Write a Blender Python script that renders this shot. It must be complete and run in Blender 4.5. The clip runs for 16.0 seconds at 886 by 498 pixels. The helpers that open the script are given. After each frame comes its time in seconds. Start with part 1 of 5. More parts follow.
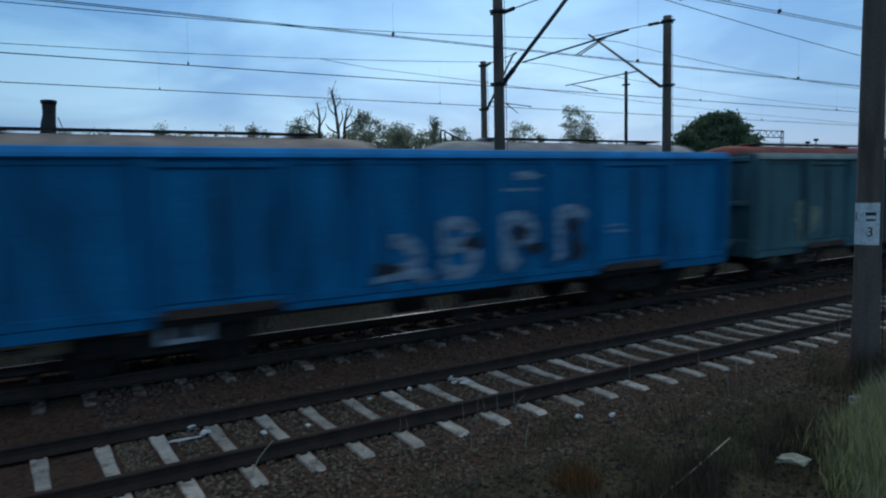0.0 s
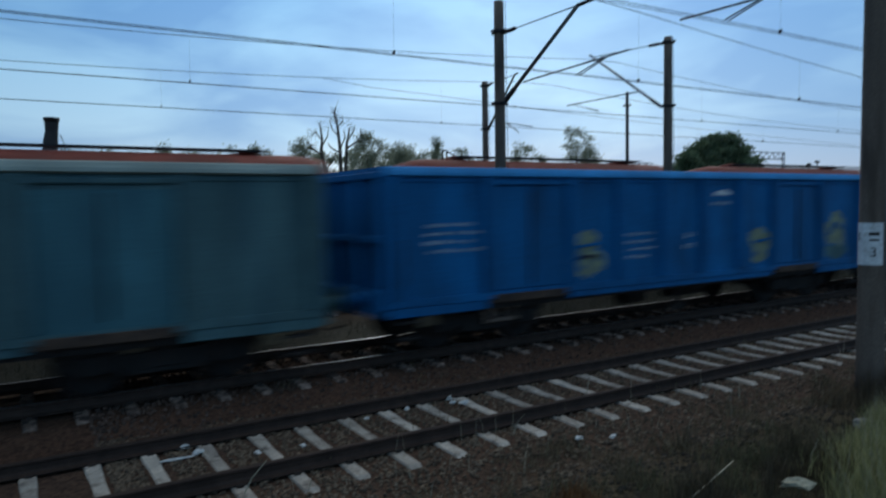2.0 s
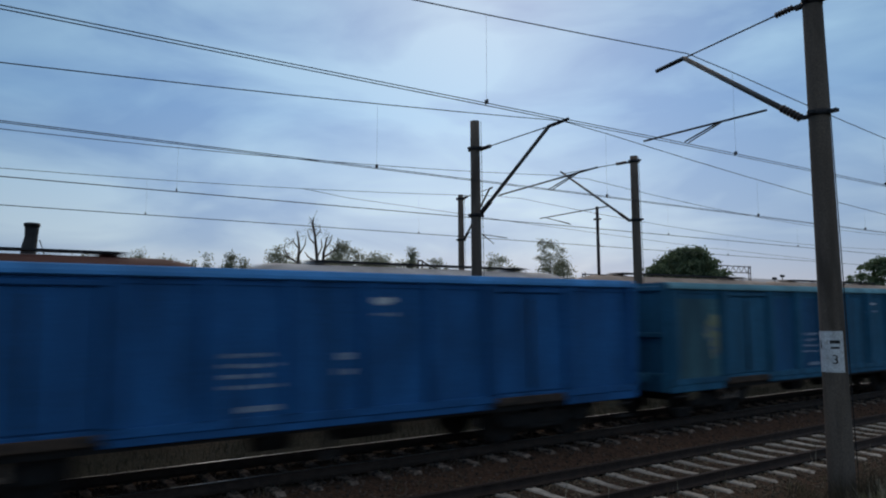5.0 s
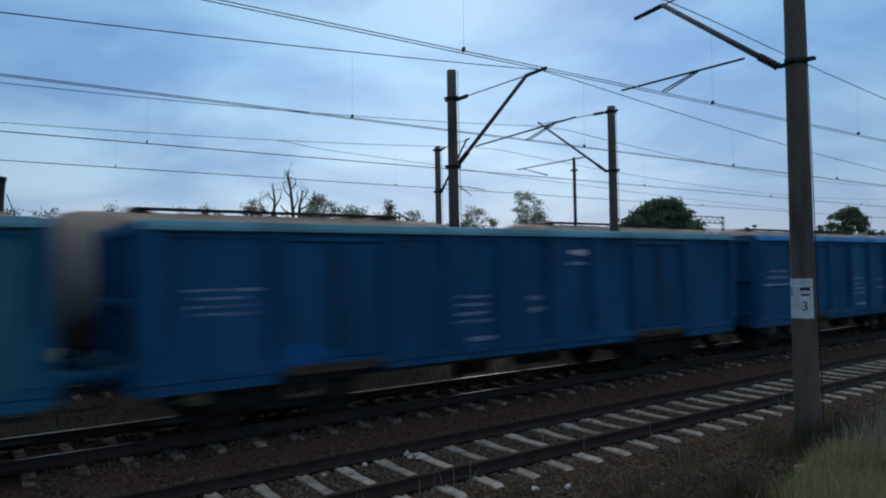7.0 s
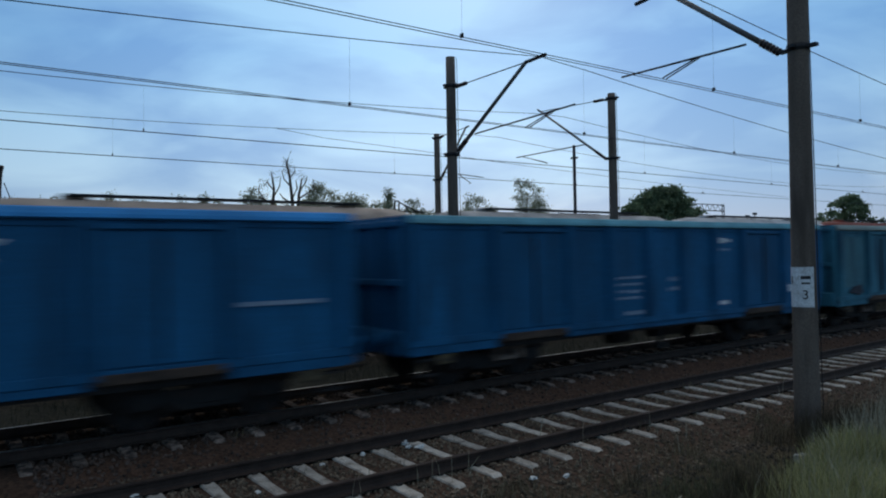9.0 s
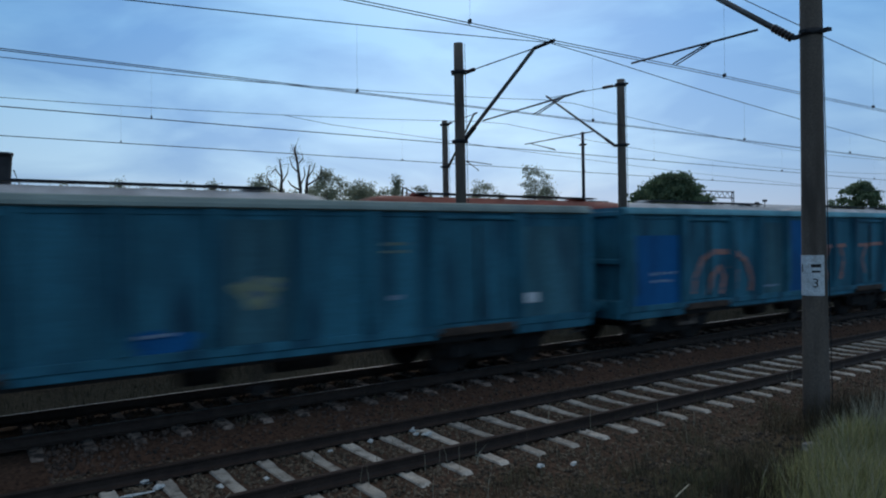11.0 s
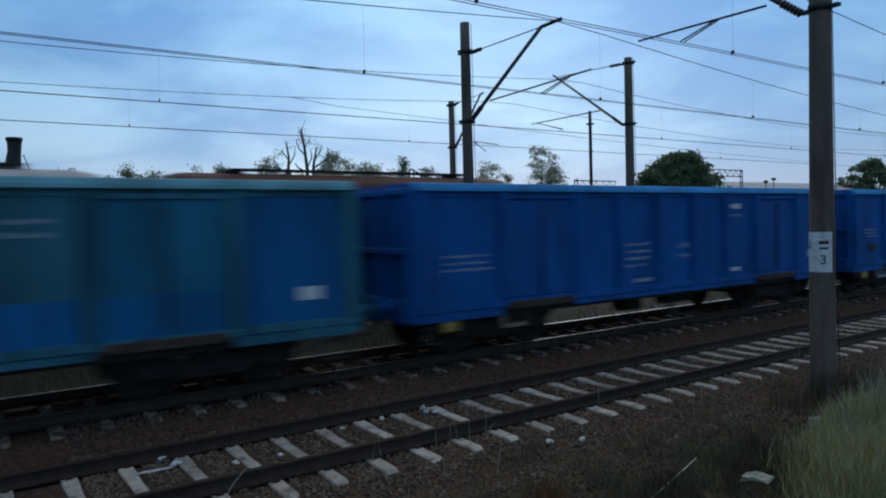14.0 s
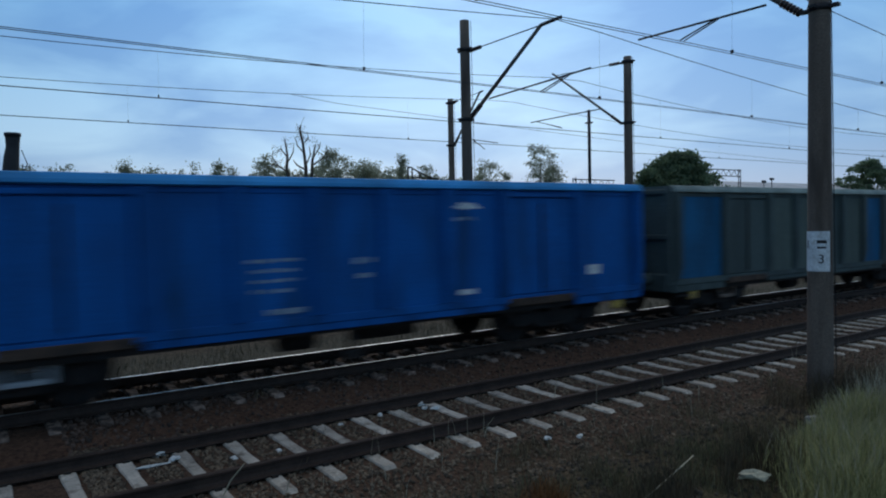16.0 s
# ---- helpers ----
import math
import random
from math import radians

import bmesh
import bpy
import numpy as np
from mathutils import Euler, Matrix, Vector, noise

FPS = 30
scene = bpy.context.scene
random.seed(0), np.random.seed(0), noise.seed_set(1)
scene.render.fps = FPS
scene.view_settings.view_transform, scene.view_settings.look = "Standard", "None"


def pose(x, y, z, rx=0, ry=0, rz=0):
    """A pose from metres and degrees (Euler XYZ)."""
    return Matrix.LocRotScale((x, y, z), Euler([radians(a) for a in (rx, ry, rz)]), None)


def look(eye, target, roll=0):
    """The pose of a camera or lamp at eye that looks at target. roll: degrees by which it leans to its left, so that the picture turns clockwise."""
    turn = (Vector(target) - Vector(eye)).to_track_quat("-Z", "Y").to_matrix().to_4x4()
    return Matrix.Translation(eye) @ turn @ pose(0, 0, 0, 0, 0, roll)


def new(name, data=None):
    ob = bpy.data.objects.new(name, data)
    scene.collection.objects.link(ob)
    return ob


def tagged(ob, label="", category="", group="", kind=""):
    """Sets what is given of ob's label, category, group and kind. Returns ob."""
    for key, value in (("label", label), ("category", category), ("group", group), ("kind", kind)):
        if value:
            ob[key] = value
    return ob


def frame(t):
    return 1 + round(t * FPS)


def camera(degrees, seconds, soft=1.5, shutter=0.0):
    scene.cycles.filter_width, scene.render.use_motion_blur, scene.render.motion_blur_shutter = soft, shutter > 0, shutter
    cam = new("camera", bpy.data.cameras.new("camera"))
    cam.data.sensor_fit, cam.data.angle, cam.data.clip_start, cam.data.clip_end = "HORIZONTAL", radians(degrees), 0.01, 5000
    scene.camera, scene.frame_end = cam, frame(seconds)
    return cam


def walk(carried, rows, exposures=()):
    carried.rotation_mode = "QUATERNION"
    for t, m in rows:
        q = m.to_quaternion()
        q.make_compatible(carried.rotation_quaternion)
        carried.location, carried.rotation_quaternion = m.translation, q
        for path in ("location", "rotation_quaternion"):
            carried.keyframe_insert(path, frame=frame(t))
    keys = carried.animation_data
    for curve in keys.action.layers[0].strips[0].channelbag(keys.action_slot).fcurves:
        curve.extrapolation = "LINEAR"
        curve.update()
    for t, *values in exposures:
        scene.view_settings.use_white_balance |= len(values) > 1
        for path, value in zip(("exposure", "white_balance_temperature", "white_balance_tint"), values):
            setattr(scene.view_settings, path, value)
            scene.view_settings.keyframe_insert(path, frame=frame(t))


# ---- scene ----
cam = camera(64.6, 16.0, soft=2.0, shutter=0.8)

# The camera stands at a raised spot beside the line, held by hand: seconds, yaw, pitch, roll, and the sway in metres.
EYE = (0.0, 0.0, 2.691)
TURNS = [
    (0.0, -31.99, -5.01, 1.31, 0.142, 0.143, 0.130), (0.5, -32.20, -4.50, 0.87, 0.253, 0.186, 0.135), (1.0, -30.87, -4.04, 0.61, 0.189, 0.263, 0.127),
    (1.5, -30.19, -4.35, 0.55, 0.191, 0.341, 0.167), (2.0, -31.84, -3.38, 1.01, 0.219, 0.201, 0.093), (2.3, -32.60, -1.62, 0.60, 0.100, 0.135, 0.070), (2.5, -32.38, -0.06, 0.90, 0.087, 0.111, 0.091),
    (2.6, -33.70, 2.06, 0.80, 0.100, 0.095, 0.000), (2.7, -35.10, 1.40, 0.75, -0.060, 0.000, -0.009), (2.9, -34.12, 4.85, 0.70, -0.042, -0.021, -0.110), (3.0, -36.50, 5.14, 1.07, 0.010, -0.020, 0.005), (3.2, -34.16, 6.00, 0.52, -0.003, -0.063, -0.032),
    (5.3, -33.84, 5.36, 0.51, -0.028, -0.028, 0.025), (5.5, -33.54, 4.94, 0.55, 0.015, -0.002, 0.025), (6.0, -33.78, 4.52, 1.20, -0.005, -0.008, 0.017),
    (6.5, -35.46, 2.32, 1.15, -0.068, -0.056, 0.003), (7.0, -35.78, 1.69, 1.04, -0.016, -0.011, 0.002), (7.5, -35.16, 1.24, 1.02, 0.026, 0.017, 0.000),
    (8.0, -35.34, 1.11, 1.03, 0.047, 0.033, 0.012), (10.5, -35.98, -0.09, 1.04, 0.059, 0.044, 0.017), (11.0, -35.13, -0.35, 1.06, 0.070, 0.055, 0.028),
    (11.5, -35.04, -0.62, 0.77, 0.077, 0.057, 0.004), (12.0, -35.32, -1.11, 0.85, 0.056, 0.046, 0.021), (12.5, -35.10, -1.50, 0.68, 0.051, 0.045, 0.019),
    (13.0, -35.68, -0.97, 0.83, 0.046, 0.034, 0.017), (13.5, -35.57, -1.00, 0.86, -0.005, -0.016, -0.005), (14.0, -34.55, -1.85, 1.54, 0.005, -0.001, 0.004),
    (14.5, -34.86, -2.00, 1.32, -0.000, 0.000, -0.005), (15.0, -34.55, -1.97, 1.06, -0.008, -0.009, -0.014), (15.5, -35.17, -1.94, 1.19, -0.008, -0.010, -0.002),
    (16.0, -34.70, -2.00, 1.23, -0.015, -0.005, -0.010),
]
walk(cam, [(t, pose(EYE[0] + dx, EYE[1] + dy, EYE[2] + dz, 90 + pitch, roll, yaw)) for t, yaw, pitch, roll, dx, dy, dz in TURNS],
     exposures=[(0.0, 0.0, 6150, 5), (1.5, 0.0, 6300, 6), (2.5, 0.03, 6600, 8), (4.0, -0.08, 7250, 14), (5.5, -0.12, 7650, 18), (6.5, -0.07, 7050, 14), (8.0, -0.02, 6800, 11), (10.5, 0.0, 6550, 10), (16.0, 0.0, 6450, 10)])

# ---- world and light: a cloudy blue dusk ----
SUN_AZ, SUN_EL = 38.0, 30.0
world = bpy.data.worlds.new("dusk_sky")
scene.world = world
world.use_nodes = True
wn, wl = world.node_tree.nodes, world.node_tree.links
wn.clear()
w_out = wn.new("ShaderNodeOutputWorld")
w_bg = wn.new("ShaderNodeBackground")
w_sky = wn.new("ShaderNodeTexSky")
w_sky.sky_type = "NISHITA"
w_sky.sun_disc = False
w_sky.sun_elevation = radians(SUN_EL)
w_sky.sun_rotation = radians(SUN_AZ)
w_co = wn.new("ShaderNodeTexCoord")
w_sep = wn.new("ShaderNodeSeparateXYZ")
wl.new(w_co.outputs["Generated"], w_sep.inputs[0])
# height gradient of the cloud layer
w_ramp = wn.new("ShaderNodeValToRGB")
w_ramp.color_ramp.elements[0].position, w_ramp.color_ramp.elements[0].color = 0.0, (0.43, 0.53, 0.70, 1)
w_ramp.color_ramp.elements[1].position, w_ramp.color_ramp.elements[1].color = 1.0, (0.62, 0.66, 0.70, 1)
for at, col in ((0.10, (0.255, 0.465, 0.735, 1)), (0.28, (0.155, 0.40, 0.75, 1)), (0.52, (0.18, 0.40, 0.70, 1))):
    e = w_ramp.color_ramp.elements.new(at)
    e.color = col
wl.new(w_sep.outputs["Z"], w_ramp.inputs[0])
# flat cloud streaks: the direction squeezed onto a high layer
w_map = wn.new("ShaderNodeMapping")
w_map.inputs["Scale"].default_value = (1.0, 1.0, 3.2)
wl.new(w_co.outputs["Generated"], w_map.inputs[0])
w_noise = wn.new("ShaderNodeTexNoise")
w_noise.inputs["Scale"].default_value, w_noise.inputs["Detail"].default_value = 3.1, 8.0
w_noise.inputs["Roughness"].default_value, w_noise.inputs["Distortion"].default_value = 0.5, 0.4
wl.new(w_map.outputs[0], w_noise.inputs["Vector"])
w_cr = wn.new("ShaderNodeValToRGB")
w_cr.color_ramp.elements[0].position, w_cr.color_ramp.elements[0].color = 0.40, (0.78, 0.84, 0.92, 1)
w_cr.color_ramp.elements[1].position, w_cr.color_ramp.elements[1].color = 0.62, (1.58, 1.36, 1.17, 1)
wl.new(w_noise.outputs["Fac"], w_cr.inputs[0])
w_mul = wn.new("ShaderNodeMix")
w_mul.data_type, w_mul.blend_type = "RGBA", "MULTIPLY"
w_mul.inputs["Factor"].default_value = 1.0
wl.new(w_ramp.outputs[0], w_mul.inputs["A"])
wl.new(w_cr.outputs[0], w_mul.inputs["B"])
w_mix = wn.new("ShaderNodeMix")
w_mix.data_type = "RGBA"
w_mix.inputs["Factor"].default_value = 0.012
wl.new(w_mul.outputs["Result"], w_mix.inputs["A"])
wl.new(w_sky.outputs[0], w_mix.inputs["B"])
# the sky is brighter towards the evening side
w_dot = wn.new("ShaderNodeVectorMath")
w_dot.operation = "DOT_PRODUCT"
w_dot.inputs[1].default_value = Vector((math.sin(radians(38)), math.cos(radians(38)), 0.22)).normalized()
wl.new(w_co.outputs["Generated"], w_dot.inputs[0])
w_pos = wn.new("ShaderNodeMath")
w_pos.operation = "MAXIMUM"
w_pos.inputs[1].default_value = 0.0
wl.new(w_dot.outputs["Value"], w_pos.inputs[0])
w_pow = wn.new("ShaderNodeMath")
w_pow.operation = "POWER"
w_pow.inputs[1].default_value = 4.0
wl.new(w_pos.outputs[0], w_pow.inputs[0])
w_amt = wn.new("ShaderNodeMath")
w_amt.operation = "MULTIPLY_ADD"
w_amt.inputs[1].default_value, w_amt.inputs[2].default_value = 0.38, 0.69
wl.new(w_pow.outputs[0], w_amt.inputs[0])
wl.new(w_amt.outputs[0], w_bg.inputs["Strength"])
wl.new(w_mix.outputs["Result"], w_bg.inputs["Color"])
wl.new(w_bg.outputs[0], w_out.inputs[0])

sun = new("sun", bpy.data.lights.new("sun", "SUN"))
sun.data.energy, sun.data.angle, sun.data.color = 0.9, radians(50), (1.0, 0.90, 0.78)
sun.matrix_basis = look((0, 0, 50), (-50 * math.sin(radians(SUN_AZ)), -50 * math.cos(radians(SUN_AZ)), 50 - 50 * math.tan(radians(SUN_EL))))
scene.view_settings.exposure = 0.0


# ---- materials ----
def material(name, colour, rough=0.7, metal=0.0, scale=3.0, vary=0.35, bump=0.15, stain=None, stain_at=(0.5, 0.7), fine=40.0, streak=False, rand=0.0, grime=None, spec=0.4):
    """A painted or natural surface: two scales of noise in the colour, a stain colour with its own shape, and fine relief."""
    m = bpy.data.materials.new(name)
    m.use_nodes = True
    n, l = m.node_tree.nodes, m.node_tree.links
    b = n["Principled BSDF"]
    b.inputs["Roughness"].default_value, b.inputs["Metallic"].default_value = rough, metal
    b.inputs["Specular IOR Level"].default_value = spec
    co = n.new("ShaderNodeTexCoord")
    mp = n.new("ShaderNodeMapping")
    if streak:
        mp.inputs["Scale"].default_value = (1.0, 1.0, 0.18)
    oi = n.new("ShaderNodeObjectInfo")
    add = n.new("ShaderNodeVectorMath")
    add.operation = "MULTIPLY_ADD"
    add.inputs[1].default_value = (1, 1, 1)
    l.new(co.outputs["Object"], add.inputs[0])
    shift = n.new("ShaderNodeMath")
    shift.operation = "MULTIPLY"
    shift.inputs[1].default_value = 37.0
    l.new(oi.outputs["Random"], shift.inputs[0])
    l.new(shift.outputs[0], add.inputs[2])
    l.new(add.outputs[0], mp.inputs[0])
    big = n.new("ShaderNodeTexNoise")
    big.inputs["Scale"].default_value, big.inputs["Detail"].default_value = scale, 5.0
    l.new(mp.outputs[0], big.inputs["Vector"])
    small = n.new("ShaderNodeTexNoise")
    small.inputs["Scale"].default_value, small.inputs["Detail"].default_value = fine, 3.0
    l.new(add.outputs[0], small.inputs["Vector"])
    r = n.new("ShaderNodeValToRGB")
    c = Vector(colour)
    r.color_ramp.elements[0].position, r.color_ramp.elements[0].color = 0.3, (*(c * (1 - vary)), 1)
    r.color_ramp.elements[1].position, r.color_ramp.elements[1].color = 0.7, (*(c * (1 + vary)), 1)
    l.new(big.outputs["Fac"], r.inputs[0])
    grain = n.new("ShaderNodeMix")
    grain.data_type, grain.blend_type = "RGBA", "MULTIPLY"
    grain.inputs["Factor"].default_value = 0.6
    gr = n.new("ShaderNodeValToRGB")
    gr.color_ramp.elements[0].position, gr.color_ramp.elements[0].color = 0.3, (0.6, 0.6, 0.6, 1)
    gr.color_ramp.elements[1].position, gr.color_ramp.elements[1].color = 0.7, (1.3, 1.3, 1.3, 1)
    l.new(small.outputs["Fac"], gr.inputs[0])
    l.new(r.outputs[0], grain.inputs["A"])
    l.new(gr.outputs[0], grain.inputs["B"])
    last = grain.outputs["Result"]
    if stain:
        sn = n.new("ShaderNodeTexNoise")
        sn.inputs["Scale"].default_value, sn.inputs["Detail"].default_value = scale * 1.7, 6.0
        l.new(mp.outputs[0], sn.inputs["Vector"])
        sr = n.new("ShaderNodeMapRange")
        sr.inputs["From Min"].default_value, sr.inputs["From Max"].default_value = stain_at
        l.new(sn.outputs["Fac"], sr.inputs[0])
        sm = n.new("ShaderNodeMix")
        sm.data_type = "RGBA"
        sm.inputs["B"].default_value = (*stain, 1)
        l.new(sr.outputs[0], sm.inputs["Factor"])
        l.new(last, sm.inputs["A"])
        last = sm.outputs["Result"]
    if grime:
        gn = n.new("ShaderNodeTexNoise")
        gn.inputs["Scale"].default_value, gn.inputs["Detail"].default_value = 0.75, 7.0
        gn.inputs["Roughness"].default_value = 0.65
        l.new(add.outputs[0], gn.inputs["Vector"])
        gm = n.new("ShaderNodeMapRange")
        gm.inputs["From Min"].default_value, gm.inputs["From Max"].default_value = 0.46, 0.68
        gm.inputs["To Max"].default_value = 0.5
        l.new(gn.outputs["Fac"], gm.inputs[0])
        gx_ = n.new("ShaderNodeMix")
        gx_.data_type = "RGBA"
        gx_.inputs["B"].default_value = (*grime, 1)
        l.new(gm.outputs[0], gx_.inputs["Factor"])
        l.new(last, gx_.inputs["A"])
        last = gx_.outputs["Result"]
    if rand:
        rr = n.new("ShaderNodeMapRange")
        rr.inputs["To Min"].default_value, rr.inputs["To Max"].default_value = 1 - rand, 1 + rand
        l.new(oi.outputs["Random"], rr.inputs[0])
        rm = n.new("ShaderNodeVectorMath")
        rm.operation = "SCALE"
        l.new(last, rm.inputs[0])
        l.new(rr.outputs[0], rm.inputs["Scale"])
        last = rm.outputs[0]
    l.new(last, b.inputs["Base Color"])
    if bump:
        bp = n.new("ShaderNodeBump")
        bp.inputs["Strength"].default_value, bp.inputs["Distance"].default_value = bump, 0.02
        l.new(small.outputs["Fac"], bp.inputs["Height"])
        l.new(bp.outputs[0], b.inputs["Normal"])
    return m


def island_material(name, dark, light, rough=0.8, soft_light=0.0):
    """Stones, leaves and blades: each loose piece has a shade of its own between two colours."""
    m = bpy.data.materials.new(name)
    m.use_nodes = True
    n, l = m.node_tree.nodes, m.node_tree.links
    b = n["Principled BSDF"]
    b.inputs["Roughness"].default_value = rough
    g = n.new("ShaderNodeNewGeometry")
    r = n.new("ShaderNodeValToRGB")
    r.color_ramp.elements[0].color = (*dark, 1)
    r.color_ramp.elements[1].color = (*light, 1)
    l.new(g.outputs["Random Per Island"], r.inputs[0])
    l.new(r.outputs[0], b.inputs["Base Color"])
    if soft_light:
        t = n.new("ShaderNodeBsdfTranslucent")
        l.new(r.outputs[0], t.inputs["Color"])
        mx = n.new("ShaderNodeMixShader")
        mx.inputs[0].default_value = soft_light
        l.new(b.outputs[0], mx.inputs[1])
        l.new(t.outputs[0], mx.inputs[2])
        l.new(mx.outputs[0], n["Material Output"].inputs["Surface"])
    return m


RUST = (0.07, 0.035, 0.02)
M = {
    "sleeper": material("pale_concrete", (0.43, 0.385, 0.325), 0.85, scale=4, vary=0.25, bump=0.4, stain=(0.12, 0.10, 0.08), stain_at=(0.52, 0.75), rand=0.22),
    "sleeper_dirty": material("dirty_concrete", (0.26, 0.19, 0.15), 0.9, scale=5, vary=0.35, bump=0.4, stain=(0.04, 0.03, 0.025), stain_at=(0.42, 0.6), rand=0.3),
    "rail_rust": material("rusty_rail", (0.046, 0.029, 0.022), 0.75, 0.3, scale=6, vary=0.3, bump=0.2),
    "rail_shine": material("polished_rail_head", (0.60, 0.60, 0.60), 0.42, 1.0, scale=8, vary=0.1, bump=0.0),
    "clip": material("rusty_clip", (0.04, 0.03, 0.025), 0.8, 0.3),
    "mast": material("mast_concrete", (0.135, 0.108, 0.088), 0.9, scale=2.0, vary=0.3, bump=0.4, stain=(0.07, 0.055, 0.045), stain_at=(0.5, 0.7), streak=True),
    "steel": material("weathered_steel", (0.035, 0.036, 0.04), 0.6, 0.6, scale=6, vary=0.3, bump=0.1),
    "tube": material("grey_galvanised_tube", (0.13, 0.13, 0.125), 0.55, 0.5, scale=5, vary=0.25, bump=0.1),
    "insulator": material("brown_porcelain", (0.03, 0.02, 0.018), 0.2, 0.0, bump=0.0),
    "wire": material("dull_copper_wire", (0.035, 0.034, 0.036), 0.6, 0.5, bump=0.0),
    "sign": material("white_enamel", (0.62, 0.66, 0.68), 0.5, scale=5, vary=0.12, bump=0.05, stain=(0.35, 0.34, 0.32), stain_at=(0.58, 0.75)),
    "black": material("black_paint", (0.02, 0.02, 0.022), 0.6, bump=0.0),
    "yellow": material("yellow_paint", (0.36, 0.25, 0.05), 0.6, scale=6, stain=(0.08, 0.05, 0.03), stain_at=(0.5, 0.65)),
    "rusty_sill": material("rusty_brown_steel", (0.075, 0.048, 0.034), 0.85, 0.1, scale=4, vary=0.4, bump=0.3, stain=(0.03, 0.024, 0.02), stain_at=(0.48, 0.62)),
    "dull_yellow": material("grime_covered_yellow_paint", (0.09, 0.068, 0.035), 0.8, scale=6, stain=(0.03, 0.025, 0.02), stain_at=(0.45, 0.6)),
    "bogie": material("grimy_black_steel", (0.019, 0.018, 0.018), 0.8, 0.2, scale=5, vary=0.4, bump=0.3, stain=(0.034, 0.022, 0.017), stain_at=(0.5, 0.7)),
    "white_mark": material("faded_white_lettering_paint", (0.27, 0.35, 0.44), 0.7, scale=5, vary=0.25, bump=0.05, stain=(0.05, 0.12, 0.22), stain_at=(0.46, 0.66)),
    "yellow_mark": material("yellow_spray_paint", (0.21, 0.25, 0.165), 0.7, scale=4, vary=0.3, bump=0.05, stain=(0.05, 0.12, 0.22), stain_at=(0.5, 0.66)),
    "orange_mark": material("salmon_spray_paint", (0.40, 0.19, 0.15), 0.7, scale=4, vary=0.3, bump=0.05, stain=(0.10, 0.15, 0.20), stain_at=(0.52, 0.7)),
    "dark_mark": material("black_spray_paint", (0.02, 0.025, 0.04), 0.7, scale=4, vary=0.3, bump=0.05),
    "paper": material("crumpled_white_litter", (0.60, 0.60, 0.57), 0.8, scale=9, vary=0.2, bump=0.3),
    "straw": material("dry_stalk", (0.36, 0.33, 0.24), 0.9, bump=0.2),
    "bark": material("grey_bark", (0.07, 0.06, 0.05), 0.95, scale=3, vary=0.4, bump=0.6, streak=True),
    "roof": material("pale_sheet_roof", (0.34, 0.36, 0.38), 0.7, scale=0.3, vary=0.2, bump=0.1),
    "render": material("grey_plaster_wall", (0.22, 0.22, 0.22), 0.9, scale=0.5, vary=0.2, bump=0.2),
    "wall_panel": material("weathered_concrete_panel", (0.34, 0.33, 0.31), 0.9, scale=0.9, vary=0.35, bump=0.3, stain=(0.10, 0.085, 0.075), stain_at=(0.5, 0.64), rand=0.25),
    "coping": material("pale_concrete_coping", (0.5, 0.5, 0.48), 0.9, scale=2.0, vary=0.2, bump=0.2),
    "pane": material("dark_window_pane", (0.02, 0.025, 0.03), 0.15, bump=0.0),
    "stone": island_material("ballast_stone", (0.042, 0.029, 0.018), (0.20, 0.145, 0.095), 0.9),
    "dark_stone": island_material("earthy_stone", (0.022, 0.019, 0.015), (0.085, 0.064, 0.046), 0.95),
    "rust_stone": island_material("rust_stained_ballast_stone", (0.036, 0.023, 0.017), (0.13, 0.082, 0.060), 0.9),
    "grass": island_material("summer_grass", (0.085, 0.11, 0.038), (0.52, 0.50, 0.25), 0.8, 0.4),
    "dark_grass": island_material("dull_green_grass", (0.032, 0.038, 0.019), (0.17, 0.165, 0.09), 0.85, 0.3),
    "rust_weed": island_material("rust_brown_dock", (0.09, 0.035, 0.012), (0.22, 0.10, 0.03), 0.85, 0.2),
    "dark_weed": island_material("dark_withered_weed", (0.022, 0.018, 0.012), (0.11, 0.085, 0.05), 0.9, 0.15),
    "weed": island_material("dry_weed", (0.07, 0.056, 0.033), (0.22, 0.18, 0.105), 0.85, 0.2),
    "far_grass": island_material("dull_grey_green_grass", (0.03, 0.036, 0.024), (0.085, 0.09, 0.062), 0.85, 0.2),
    "leaf": island_material("broad_leaves", (0.055, 0.10, 0.055), (0.17, 0.23, 0.13), 0.7, 0.5),
    # far foliage: the air's haze is put into these pale leaf colours
    "needle": island_material("hazed_grey_green_leaves", (0.15, 0.18, 0.13), (0.32, 0.35, 0.27), 0.8, 0.72),
}


def wagon_paint(name, colour, dirt=(0.005, 0.03, 0.075), at=(0.52, 0.84)):
    return material(name, colour, 0.68, 0.0, spec=0.2, scale=1.5, vary=0.26, bump=0.14, stain=dirt, stain_at=at, fine=28.0, streak=True, grime=tuple(c * 0.5 + 0.004 for c in colour))


